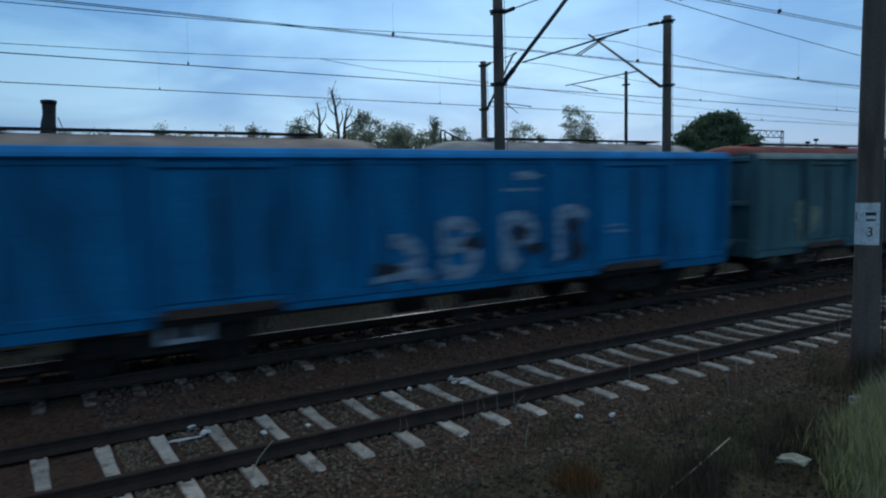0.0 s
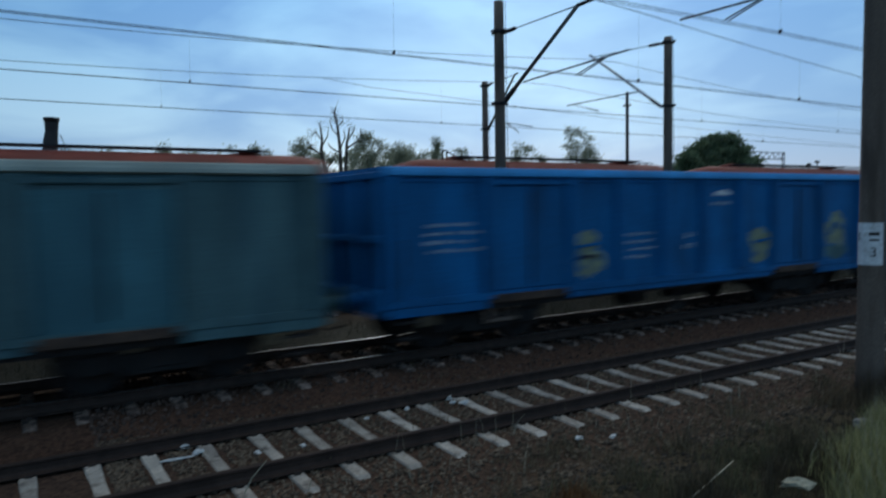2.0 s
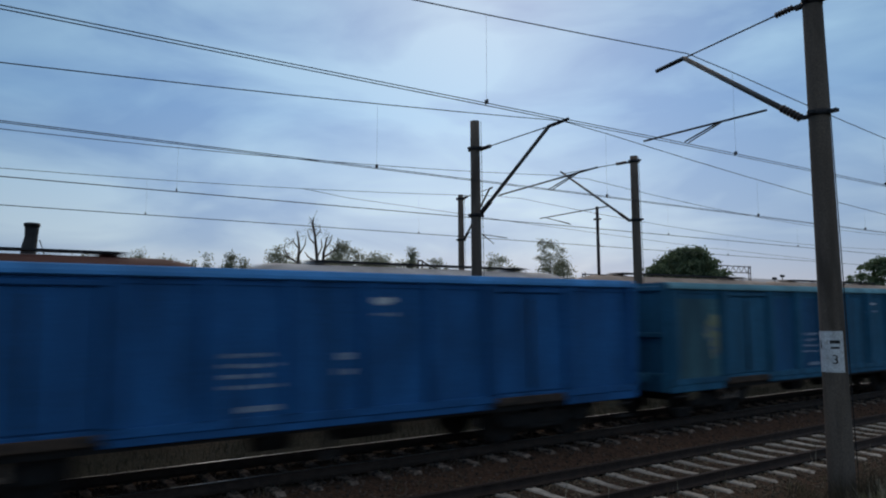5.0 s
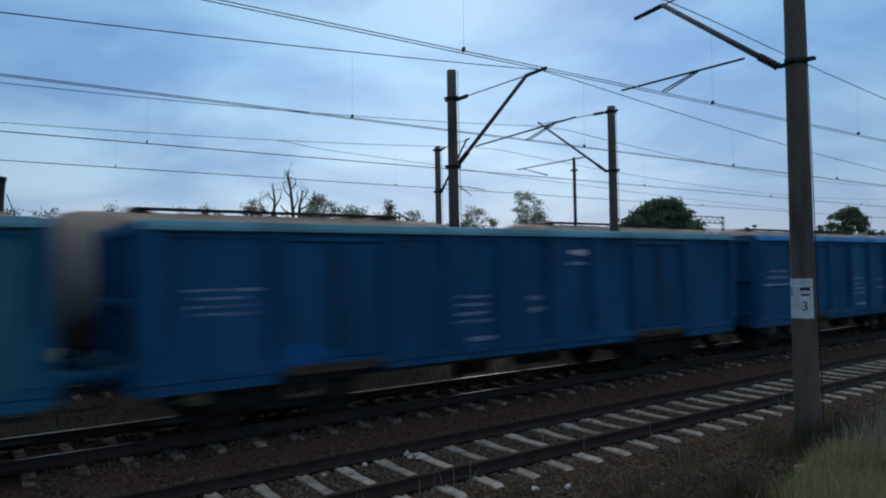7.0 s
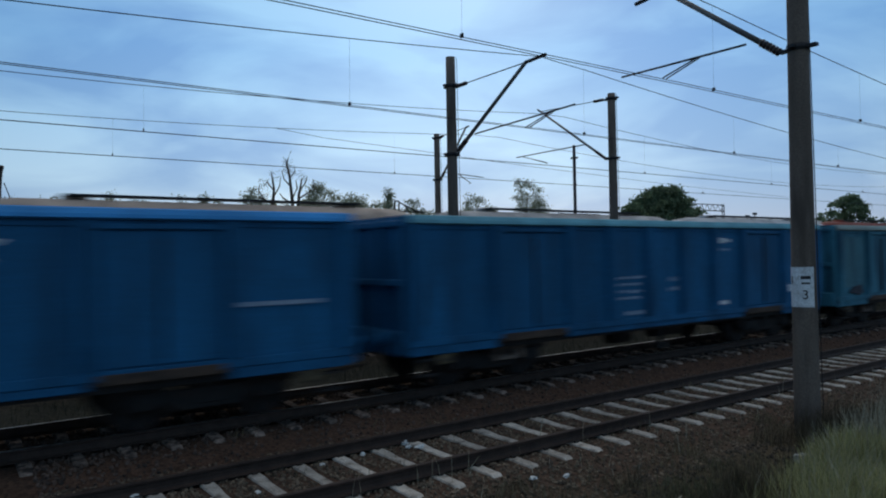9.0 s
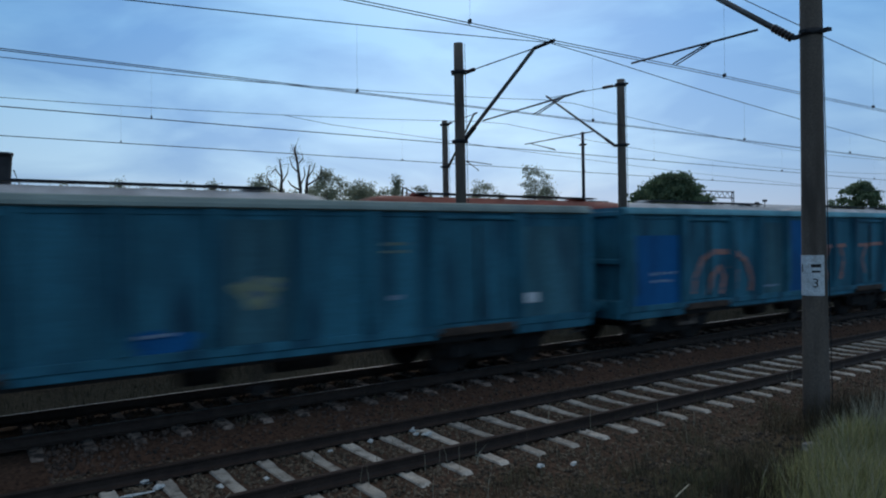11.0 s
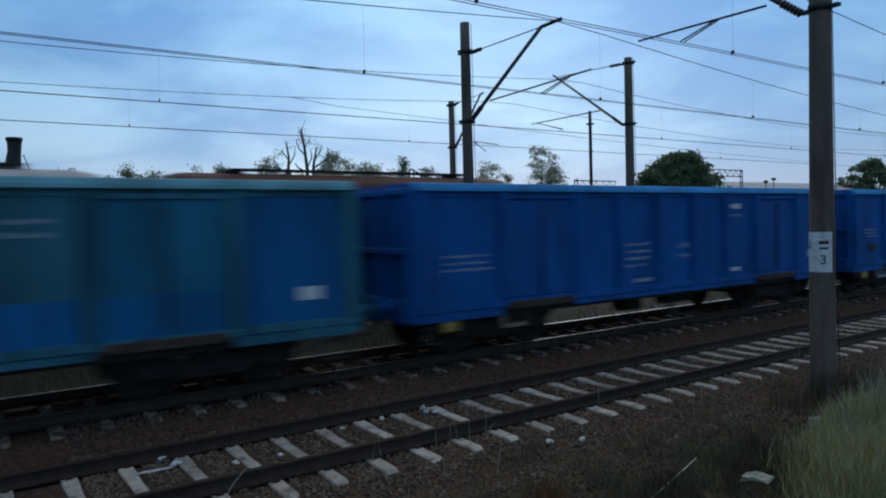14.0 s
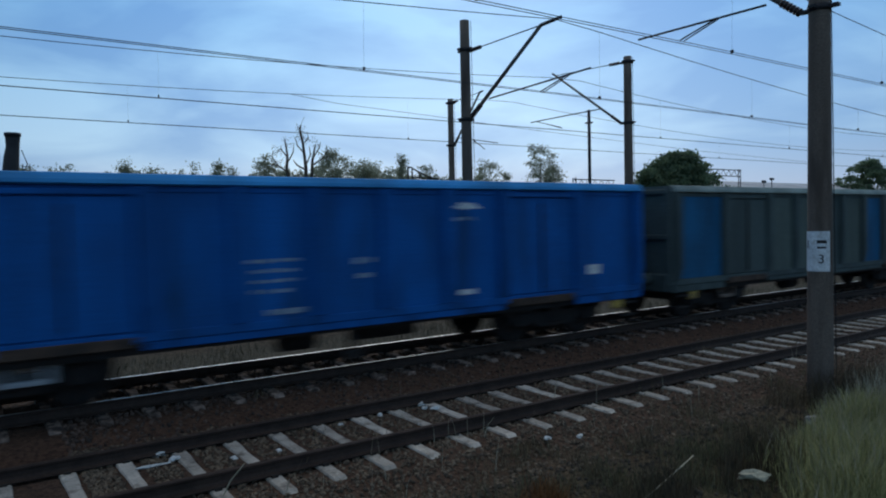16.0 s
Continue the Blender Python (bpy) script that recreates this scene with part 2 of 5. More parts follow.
PAINT = {
    "blue": wagon_paint("royal_blue_wagon_paint", (0.005, 0.118, 0.315)),
    "azure": wagon_paint("faded_mid_blue_wagon_paint", (0.010, 0.155, 0.34)),
    "deep": wagon_paint("deep_blue_wagon_paint", (0.002, 0.095, 0.34)),
    "teal": wagon_paint("faded_teal_blue_wagon_paint", (0.012, 0.13, 0.23), (0.01, 0.05, 0.09)),
    "navy": wagon_paint("dulled_navy_blue_wagon_paint", (0.007, 0.098, 0.215), (0.006, 0.035, 0.075)),
    "slate": wagon_paint("weathered_blue_grey_wagon_paint", (0.036, 0.172, 0.24), (0.012, 0.05, 0.085), (0.46, 0.7)),
    "haze": wagon_paint("hazy_grey_blue_wagon_paint", (0.055, 0.165, 0.205), (0.02, 0.06, 0.09), (0.46, 0.76)),
    "moss": wagon_paint("weathered_grey_green_wagon_paint", (0.075, 0.155, 0.170), (0.028, 0.075, 0.10), (0.46, 0.76)),
    "drab": wagon_paint("drab_olive_grey_wagon_paint", (0.062, 0.088, 0.088), (0.03, 0.045, 0.05)),
    "tan": wagon_paint("faded_grey_green_panel_paint", (0.088, 0.118, 0.108), (0.045, 0.065, 0.062)),
    # top rims: paler than the wagon walls, with fewer stains
    "rim_blue": wagon_paint("pale_blue_rim_paint", (0.035, 0.26, 0.58), at=(0.6, 0.9)),
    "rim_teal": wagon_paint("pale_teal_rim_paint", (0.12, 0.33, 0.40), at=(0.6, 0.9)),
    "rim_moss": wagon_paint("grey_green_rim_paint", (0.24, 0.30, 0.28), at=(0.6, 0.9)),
    "red": wagon_paint("red_oxide_hopper_paint", (0.22, 0.05, 0.035), (0.10, 0.03, 0.025)),
    "brown": wagon_paint("dark_brown_hopper_paint", (0.09, 0.035, 0.03), (0.05, 0.02, 0.02)),
    "cement": wagon_paint("cement_grey_hopper_paint", (0.36, 0.35, 0.34), (0.18, 0.17, 0.16)),
    "sand": wagon_paint("dusty_tan_hopper_paint", (0.36, 0.29, 0.24), (0.20, 0.16, 0.14)),
    "white": wagon_paint("dusty_white_hopper_paint", (0.46, 0.47, 0.48), (0.25, 0.25, 0.25)),
}


# ---- mesh helpers ----
def part(name, bm, mat, parent=None, label=""):
    """Links a bmesh (or a mesh) as one object, under a thing or a part."""
    if isinstance(bm, bmesh.types.BMesh):
        me = bpy.data.meshes.new(name)
        bm.to_mesh(me)
        bm.free()
    else:
        me = bm
    if mat and not me.materials:
        for one in (mat if isinstance(mat, (list, tuple)) else [mat]):
            me.materials.append(one)
    ob = new(name, me)
    if parent:
        ob.parent = parent
    if label:
        tagged(ob, label)
    return ob


MESHES = {}


def shared(key, build, mat):
    """One mesh for each shape and material."""
    if (key, mat.name) not in MESHES:
        bm = build()
        me = bpy.data.meshes.new(key)
        bm.to_mesh(me)
        bm.free()
        me.materials.append(mat)
        MESHES[key, mat.name] = me
    return MESHES[key, mat.name]


def add_box(bm, x0, x1, y0, y1, z0, z1, bevel=0.0):
    got = bmesh.ops.create_cube(bm, size=1.0)
    vs = got["verts"]
    for v in vs:
        v.co = Vector(((x0 + x1) / 2 + v.co.x * (x1 - x0), (y0 + y1) / 2 + v.co.y * (y1 - y0), (z0 + z1) / 2 + v.co.z * (z1 - z0)))
    if bevel:
        es = list({e for v in vs for e in v.link_edges})
        bmesh.ops.bevel(bm, geom=es, offset=bevel, segments=1, affect="EDGES")
    return bm


def box(x0, x1, y0, y1, z0, z1, bevel=0.0):
    return add_box(bmesh.new(), x0, x1, y0, y1, z0, z1, bevel)


def add_tube(bm, pts, radii, sides=8, caps=True):
    """A round tube along points; radii: one or one for each point."""
    pts = [Vector(p) for p in pts]
    if not isinstance(radii, (list, tuple)):
        radii = [radii] * len(pts)
    rings = []
    for i, p in enumerate(pts):
        d = (pts[min(i + 1, len(pts) - 1)] - pts[max(i - 1, 0)]).normalized()
        a = d.orthogonal().normalized() if abs(d.z) > 0.95 else d.cross(Vector((0, 0, 1))).normalized()
        b = d.cross(a)
        rings.append([bm.verts.new(p + radii[i] * (math.cos(q) * a + math.sin(q) * b)) for q in (2 * math.pi * k / sides for k in range(sides))])
    for r0, r1 in zip(rings, rings[1:]):
        for k in range(sides):
            f = bm.faces.new((r0[k], r0[(k + 1) % sides], r1[(k + 1) % sides], r1[k]))
            f.smooth = sides > 5
    if caps:
        bm.faces.new(rings[0][::-1])
        bm.faces.new(rings[-1])
    return bm


def tube(pts, radii, sides=8):
    return add_tube(bmesh.new(), pts, radii, sides)


def add_profile(bm, loop, x0, x1, close=True):
    """A (y, z) outline drawn out along x."""
    a = [bm.verts.new((x0, y, z)) for y, z in loop]
    b = [bm.verts.new((x1, y, z)) for y, z in loop]
    n = len(loop)
    for i in range(n if close else n - 1):
        bm.faces.new((a[i], a[(i + 1) % n], b[(i + 1) % n], b[i]))
    if close:
        bm.faces.new(a[::-1])
        bm.faces.new(b)
    return bm


def profile(loop, x0, x1):
    bm = add_profile(bmesh.new(), loop, x0, x1)
    bmesh.ops.recalc_face_normals(bm, faces=bm.faces)
    return bm


def add_disc(bm, centre, axis, r, depth, sides=20):
    c, a = Vector(centre), Vector(axis).normalized()
    return add_tube(bm, [c - a * depth / 2, c + a * depth / 2], r, sides)


def thing(name, m=None, **tags):
    ob = new(name)
    ob.empty_display_size = 0.2
    if m is not None:
        ob.matrix_basis = m
    return tagged(ob, **tags)


# ---- the lie of the land ----
Y1, Y2, Y3, Y4 = 8.0, 11.40, 17.9, 21.6
RAIL_1, RAIL_2, RAIL_3 = 0.18, 0.335, 0.30
LAND = [(-900, -0.9), (-6, -0.9), (0, -0.75), (3.2, -0.45), (5.0, -0.22), (6.2, -0.14), (6.5, -0.06), (6.7, -0.026), (7.3, -0.016), (8.7, -0.016), (9.3, -0.025), (9.5, -0.05), (9.8, 0.03), (10.1, 0.115),
        (12.7, 0.115), (13.3, -0.08), (14.3, -0.16), (15.9, -0.08), (16.5, 0.06), (23.0, 0.06), (23.8, -0.2), (30, -0.2), (43.5, 0.55), (47, 0.55), (60, -0.3), (1500, -0.6)]


def land(x, y):
    z = float(np.interp(y, [a for a, _ in LAND], [b for _, b in LAND]))
    amp = 0.05 if (y < 6.3 or y > 24) else 0.007
    return z + amp * (noise.noise((x * 0.7, y * 0.7, 0.0)) + 0.5 * noise.noise((x * 2.1, y * 2.1, 3.0)))


def steps(parts):
    out = []
    for a, b, d in parts:
        out += list(np.arange(a, b, d))
    return out + [parts[-1][1]]


gx = steps([(-1500, -100, 200), (-100, -10, 15), (-10, 0, 1), (0, 30, 0.25), (30, 60, 1), (60, 200, 10), (200, 1600, 200)])
gy = steps([(-900, -10, 100), (-10, 2, 1.5), (2, 14, 0.2), (14, 25, 0.5), (25, 60, 2.5), (60, 200, 20), (200, 1500, 130)])
bm = bmesh.new()
grid = [[bm.verts.new((x, y, land(x, y))) for y in gy] for x in gx]
for i in range(len(gx) - 1):
    for j in range(len(gy) - 1):
        bm.faces.new((grid[i][j], grid[i + 1][j], grid[i + 1][j + 1], grid[i][j + 1])).smooth = True


def ground_material():
    m = bpy.data.materials.new("trackside_earth_and_ballast")
    m.use_nodes = True
    n, l = m.node_tree.nodes, m.node_tree.links
    b = n["Principled BSDF"]
    b.inputs["Roughness"].default_value = 0.95
    b.inputs["Specular IOR Level"].default_value = 0.15
    co = n.new("ShaderNodeTexCoord")
    sep = n.new("ShaderNodeSeparateXYZ")
    l.new(co.outputs["Object"], sep.inputs[0])
    wob = n.new("ShaderNodeTexNoise")
    wob.inputs["Scale"].default_value, wob.inputs["Detail"].default_value = 0.8, 5
    l.new(co.outputs["Object"], wob.inputs["Vector"])
    ma = n.new("ShaderNodeMath")
    ma.operation = "MULTIPLY_ADD"
    ma.inputs[1].default_value = 1.2
    l.new(wob.outputs["Fac"], ma.inputs[0])
    l.new(sep.outputs["Y"], ma.inputs[2])
    mr = n.new("ShaderNodeMapRange")
    mr.inputs["From Min"].default_value, mr.inputs["From Max"].default_value = 0.6, 40.6
    l.new(ma.outputs[0], mr.inputs[0])
    r = n.new("ShaderNodeValToRGB")
    cr = r.color_ramp
    cr.elements[0].position, cr.elements[0].color = 0.0, (0.075, 0.074, 0.038, 1)
    cr.elements[1].position, cr.elements[1].color = 1.0, (0.120, 0.135, 0.050, 1)
    for y, col in ((5.4, (0.078, 0.062, 0.038)), (6.2, (0.081, 0.051, 0.035)), (8.8, (0.081, 0.051, 0.036)), (9.5, (0.096, 0.055, 0.038)), (10.4, (0.084, 0.050, 0.034)),
                   (11.2, (0.069, 0.042, 0.029)), (12.6, (0.081, 0.051, 0.032)), (13.4, (0.062, 0.060, 0.046)), (15.6, (0.060, 0.058, 0.044)), (17.0, (0.075, 0.054, 0.038)), (24.0, (0.062, 0.064, 0.036))):
        cr.elements.new(y / 40.0).color = (*col, 1)
    l.new(mr.outputs[0], r.inputs[0])
    vo = n.new("ShaderNodeTexVoronoi")
    vo.inputs["Scale"].default_value = 24.0
    l.new(co.outputs["Object"], vo.inputs["Vector"])
    sp = n.new("ShaderNodeMix")
    sp.data_type, sp.blend_type = "RGBA", "MULTIPLY"
    sp.inputs["Factor"].default_value = 0.8
    vr = n.new("ShaderNodeValToRGB")
    vr.color_ramp.elements[0].color, vr.color_ramp.elements[1].color = (0.35, 0.35, 0.35, 1), (1.6, 1.55, 1.5, 1)
    l.new(vo.outputs["Color"], vr.inputs[0])
    l.new(r.outputs[0], sp.inputs["A"])
    l.new(vr.outputs[0], sp.inputs["B"])
    l.new(sp.outputs["Result"], b.inputs["Base Color"])
    bp = n.new("ShaderNodeBump")
    bp.inputs["Strength"].default_value, bp.inputs["Distance"].default_value = 0.7, 0.04
    l.new(vo.outputs["Distance"], bp.inputs["Height"])
    l.new(bp.outputs[0], b.inputs["Normal"])
    return m


ground = part("ground", bm, ground_material())
tagged(ground, "dark trackside ground of dirty ballast, earth and grass", "ground", kind="structure")

# ---- tracks ----
RAIL = [(-0.07, 0.0), (0.07, 0.0), (0.07, 0.012), (0.02, 0.03), (0.009, 0.05), (0.009, 0.115), (0.033, 0.128), (0.035, 0.15), (0.026, 0.159), (-0.026, 0.159), (-0.035, 0.15), (-0.033, 0.128), (-0.009, 0.115),
        (-0.009, 0.05), (-0.02, 0.03), (-0.07, 0.012)]


def sleeper_bm():
    """A prestressed sleeper: high flat seats under the rails, a lower waist, sloping flanks and ends."""
    bm = bmesh.new()
    rings = []
    half = ((1.28, -0.035, 0.066, 0.105), (1.22, 0.0, 0.07, 0.105), (0.95, 0.004, 0.07, 0.105), (0.68, 0.018, 0.072, 0.105), (0.5, 0.018, 0.072, 0.105), (0.24, 0.0, 0.062, 0.10))
    for y, top, wt, wb in [(-y, *r) for y, *r in half] + [(y, *r) for y, *r in reversed(half)]:
        rings.append([bm.verts.new(p) for p in ((-wb, y, -0.2), (-wt - 0.012, y, top - 0.015), (-wt, y, top), (wt, y, top), (wt + 0.012, y, top - 0.015), (wb, y, -0.2))])
    for a, b in zip(rings, rings[1:]):
        for k in range(5):
            bm.faces.new((a[k], a[k + 1], b[k + 1], b[k]))
    bm.faces.new(rings[0])
    bm.faces.new(rings[-1][::-1])
    bmesh.ops.recalc_face_normals(bm, faces=bm.faces)
    return bm


SLEEPERS = []


def track(name, y, top, x0, x1, phase, mat, shine, label):
    t = thing(name, pose(0, y, top - 0.18), label=label, category="railway track", kind="structure")
    for s in (-0.755, 0.755):
        bm = profile([(a + s, b + 0.021) for a, b in RAIL], x0, x1)
        if shine:
            for f in bm.faces:
                if f.normal.z > 0.9 and f.calc_center_median().z > 0.15:
                    f.material_index = 1
        part("rail", bm, [M["rail_rust"], M["rail_shine"]] if shine else M["rail_rust"], t, "rusty rail with a bright running surface" if shine else "dull rusty rail")
    SLEEPERS.append((t, phase, mat))
    clips = bmesh.new()
    k = math.ceil((max(x0, 0.0) - phase) / 0.6)
    while phase + 0.6 * k < 50:
        for s in (-0.755, 0.755):
            for e in (-1, 1):
                add_box(clips, phase + 0.6 * k - 0.035, phase + 0.6 * k + 0.035, s + e * 0.085 - 0.022, s + e * 0.085 + 0.022, 0.0, 0.04)
        k += 1
    tagged(part("rail_fastenings", clips, M["clip"], t), kind="stuff")
    return t


track("track_1", Y1, RAIL_1, -300, 400, 2.68, "sleeper", False, "little-used railway track with pale concrete sleepers and rusty rails")
track("track_2", Y2, RAIL_2, -300, 400, 2.73, "sleeper_dirty", True, "main railway track with dirt-covered sleepers and polished rail heads")
track("track_3", Y3, RAIL_3, -300, 400, 2.4, "sleeper_dirty", True, "railway track behind the goods train")
track("track_4", Y4, RAIL_3, -300, 400, 2.6, "sleeper_dirty", False, "farther railway track with rusty rails")

# ---- loose ballast ----
bm = bmesh.new()
rng = random.Random(4)
ICO = bmesh.ops.create_icosphere(bm, subdivisions=1, radius=1.0)["verts"]
ico_v = [v.co.copy() for v in ICO]
bm.verts.index_update()
ico_f = [[v.index for v in f.verts] for f in bm.faces]
bm.free()


def stones(count, xr, yr, size, seed, skip=None, denser=0.0):
    rng = random.Random(seed)
    verts, faces = [], []
    done = 0
    while done < count:
        x = xr[0] + (xr[1] - xr[0]) * rng.random() ** (1.0 + denser)
        y = rng.uniform(*yr)
        if skip and skip(x, y):
            continue
        done += 1
        r = size * rng.uniform(0.5, 1.3)
        sx, sy, sz = (r * rng.uniform(0.7, 1.3) for _ in range(3))
        rot = Euler((rng.uniform(0, 6), rng.uniform(0, 6), rng.uniform(0, 6))).to_matrix()
        base = len(verts)
        z = land(x, y) + r * 0.3
        for v in ico_v:
            j = rng.uniform(0.75, 1.2)
            p = rot @ Vector((v.x * sx * j, v.y * sy * j, v.z * sz * j))
            verts.append((x + p.x, y + p.y, z + p.z))
        faces += [[base + i for i in f] for f in ico_f]
    me = bpy.data.meshes.new("ballast_stones")
    me.from_pydata(verts, [], faces)
    return me


def on_sleeper(x, y):
    return 6.7 < y < 9.3 and abs((x - 2.68 + 0.3) % 0.6 - 0.3) < 0.14


st = part("ballast_stones", stones(19000, (1.0, 26), (5.7, 9.6), 0.021, 7, on_sleeper, 0.7), M["stone"])
tagged(st, "dark angular ballast stones lying between the sleepers", "ballast", kind="stuff")
st = part("ballast_stones", stones(6000, (1.0, 30), (9.5, 13.3), 0.026, 8, None, 0.6), M["rust_stone"])
tagged(st, "dark ballast stones along the main track", "ballast", kind="stuff")
st = part("loose_stones", stones(4200, (1.0, 14.0), (2.6, 5.9), 0.024, 9, lambda x, y: y - 4.0 + 1.3 * noise.noise((x * 0.8, y * 0.8, 3.0)) + 0.8 * noise.noise((x * 3.0, y * 3.0, 6.0)) < 0, 0.3), M["dark_stone"])
tagged(st, "dark earth-covered stones scattered beside the ballast", "stones", kind="stuff")


# ---- open goods wagons ----
LW, BODY, HALF, SIDE = 14.9, 13.75, 6.875, 1.45
FLOOR, TOP = 0.84, 3.11


def side_wall(s):
    def build():
        y = sorted((s * (SIDE - 0.06), s * SIDE))
        bm = box(-HALF, HALF, *y, FLOOR, TOP - 0.1)
        # a shallow pressed crease along the panel and a heavier lower sill
        add_box(bm, -HALF, HALF, *sorted((s * SIDE, s * (SIDE + 0.035))), FLOOR + 0.02, FLOOR + 0.15, 0.01)
        add_box(bm, -HALF, HALF, *sorted((s * SIDE, s * (SIDE + 0.02))), 2.86, 2.93, 0.008)
        return bm
    return build


def rim(s):
    def build():
        a = s * (SIDE - 0.07)
        loop = [(a, TOP - 0.16), (s * (SIDE + 0.05), TOP - 0.16), (s * (SIDE + 0.10), TOP - 0.14), (s * (SIDE + 0.085), TOP - 0.09), (s * (SIDE + 0.03), TOP - 0.015), (s * SIDE, TOP), (a, TOP)]
        return profile(loop, -HALF - 0.02, HALF + 0.02)
    return build


def rib_bm(s):
    def build():
        bm = bmesh.new()
        y = s * SIDE
        loop = [(-0.11, 0), (-0.075, s * 0.13), (0.075, s * 0.13), (0.11, 0)]
        lo = [bm.verts.new((a, y + b * 0.6, FLOOR + 0.16)) for a, b in loop]
        hi = [bm.verts.new((a, y + b, TOP - 0.17)) for a, b in loop]
        mid = [bm.verts.new((a, y + b, FLOOR + 0.5)) for a, b in loop]
        for p, q in ((lo, mid), (mid, hi)):
            for k in range(3):
                bm.faces.new((p[k], p[k + 1], q[k + 1], q[k]))
        bm.faces.new(lo)
        bm.faces.new(hi)
        bmesh.ops.recalc_face_normals(bm, faces=bm.faces)
        return bm
    return build


def end_wall(e):
    return lambda: box(*sorted((e * (HALF - 0.06), e * HALF)), -SIDE + 0.06, SIDE - 0.06, FLOOR, TOP)


def end_beam(e, z):
    return lambda: box(*sorted((e * HALF, e * (HALF + 0.09))), -SIDE + 0.02, SIDE - 0.02, z - 0.06, z + 0.06, 0.02)


def end_post(e, y):
    return lambda: box(*sorted((e * HALF, e * (HALF + 0.11))), y - 0.06, y + 0.06, FLOOR, TOP - 0.02, 0.02)


def door_leaf(x0, x1):
    """A side door leaf standing proud of the wall, with a folded frame."""
    def build():
        bm = box(x0, x1, -SIDE - 0.03, -SIDE + 0.01, FLOOR + 0.17, TOP - 0.30, 0.012)
        return bm
    return build


def door_lintel(x0, x1):
    return lambda: box(x0, x1, -SIDE - 0.07, -SIDE + 0.01, TOP - 0.29, TOP - 0.21, 0.015)


def latch_bm(x):
    return lambda: tube([(x, -SIDE - 0.05, FLOOR + 0.25), (x, -SIDE - 0.05, TOP - 0.4)], 0.02, 6)


def underframe_bm():
    bm = bmesh.new()
    add_box(bm, -HALF - 0.15, HALF + 0.15, -0.22, 0.22, 0.72, FLOOR - 0.005)
    for s in (-1, 1):
        add_box(bm, -HALF, HALF, *sorted((s * (SIDE - 0.22), s * (SIDE - 0.1))), 0.68, FLOOR - 0.005)
    for x in (-6.3, -4.5, -2.4, -1.0, 1.0, 2.4, 4.5, 6.3):
        add_box(bm, x - 0.08, x + 0.08, -SIDE + 0.1, SIDE - 0.1, 0.70, FLOOR - 0.004)
    return bm


def skirt(x0, x1, z):
    """The lower edge of the side, hanging below the floor under the end panels and the middle panels."""
    return lambda: box(x0, x1, -SIDE - 0.012, -SIDE + 0.05, z, FLOOR + 0.018, 0.008)


def door_sill(x0, x1):
    return lambda: box(x0, x1, -SIDE - 0.05, -SIDE + 0.05, FLOOR - 0.045, FLOOR + 0.10, 0.012)


def headstock(e):
    return lambda: box(*sorted((e * (HALF + 0.005), e * (HALF + 0.16))), -SIDE + 0.05, SIDE - 0.05, 0.72, 1.12, 0.02)


def corner_bracket(e):
    """A folded bracket hanging from the sill, which carries a small painted end block."""
    def build():
        x = e * (HALF - 0.70)
        bm = box(x - 0.21, x + 0.21, -SIDE - 0.03, -SIDE + 0.03, 0.70, FLOOR + 0.015, 0.012)
        add_box(bm, x - 0.03, x + 0.03, -SIDE + 0.03, -SIDE + 0.3, 0.72, FLOOR - 0.01)
        return bm
    return build


def end_block(e):
    x = e * (HALF - 0.70)
    return lambda: box(x - 0.16, x + 0.16, -SIDE - 0.02, -SIDE + 0.05, 0.52, 0.695, 0.015)


def floor_bm():
    return box(-HALF + 0.06, HALF - 0.06, -SIDE + 0.06, SIDE - 0.06, FLOOR, FLOOR + 0.05)


def brake_gear_bm():
    bm = bmesh.new()
    add_tube(bm, [(-0.9, -0.55, 0.52), (-0.3, -0.55, 0.52)], 0.19, 14)
    add_tube(bm, [(0.5, -0.6, 0.55), (1.6, -0.6, 0.55)], 0.17, 14)
    add_tube(bm, [(-2.8, -0.3, 0.55), (2.8, -0.3, 0.55)], 0.025, 6)
    add_box(bm, 0.03, 0.11, -1.28, -1.2, 0.25, 0.86)
    add_box(bm, -0.05, 0.2, -1.3, -1.2, 0.22, 0.34)
    return bm


def buffer_bm(e, y):
    def build():
        bm = bmesh.new()
        add_tube(bm, [(e * (HALF + 0.14), y, 1.0), (e * (HALF + 0.36), y, 1.0)], [0.13, 0.11], 12)
        add_tube(bm, [(e * (HALF + 0.36), y, 1.0), (e * (HALF + 0.54), y, 1.0)], 0.075, 10)
        add_tube(bm, [(e * (HALF + 0.53), y, 1.0), (e * (HALF + 0.565), y, 1.0)], [0.225, 0.215], 18)
        return bm
    return build


def coupling_bm(e):
    def build():
        bm = bmesh.new()
        add_tube(bm, [(e * (HALF + 0.1), 0, 0.98), (e * (HALF + 0.35), 0, 0.98)], 0.05, 8)
        add_tube(bm, [(e * (HALF + 0.35), 0, 0.98), (e * (HALF + 0.45), 0, 0.85), (e * (HALF + 0.57), 0, 0.8)], 0.03, 8)
        return bm
    return build


def hose_bm(e):
    return lambda: tube([(e * (HALF + 0.12), -0.35, 0.8), (e * (HALF + 0.3), -0.33, 0.5), (e * (HALF + 0.5), -0.3, 0.45)], 0.025, 6)


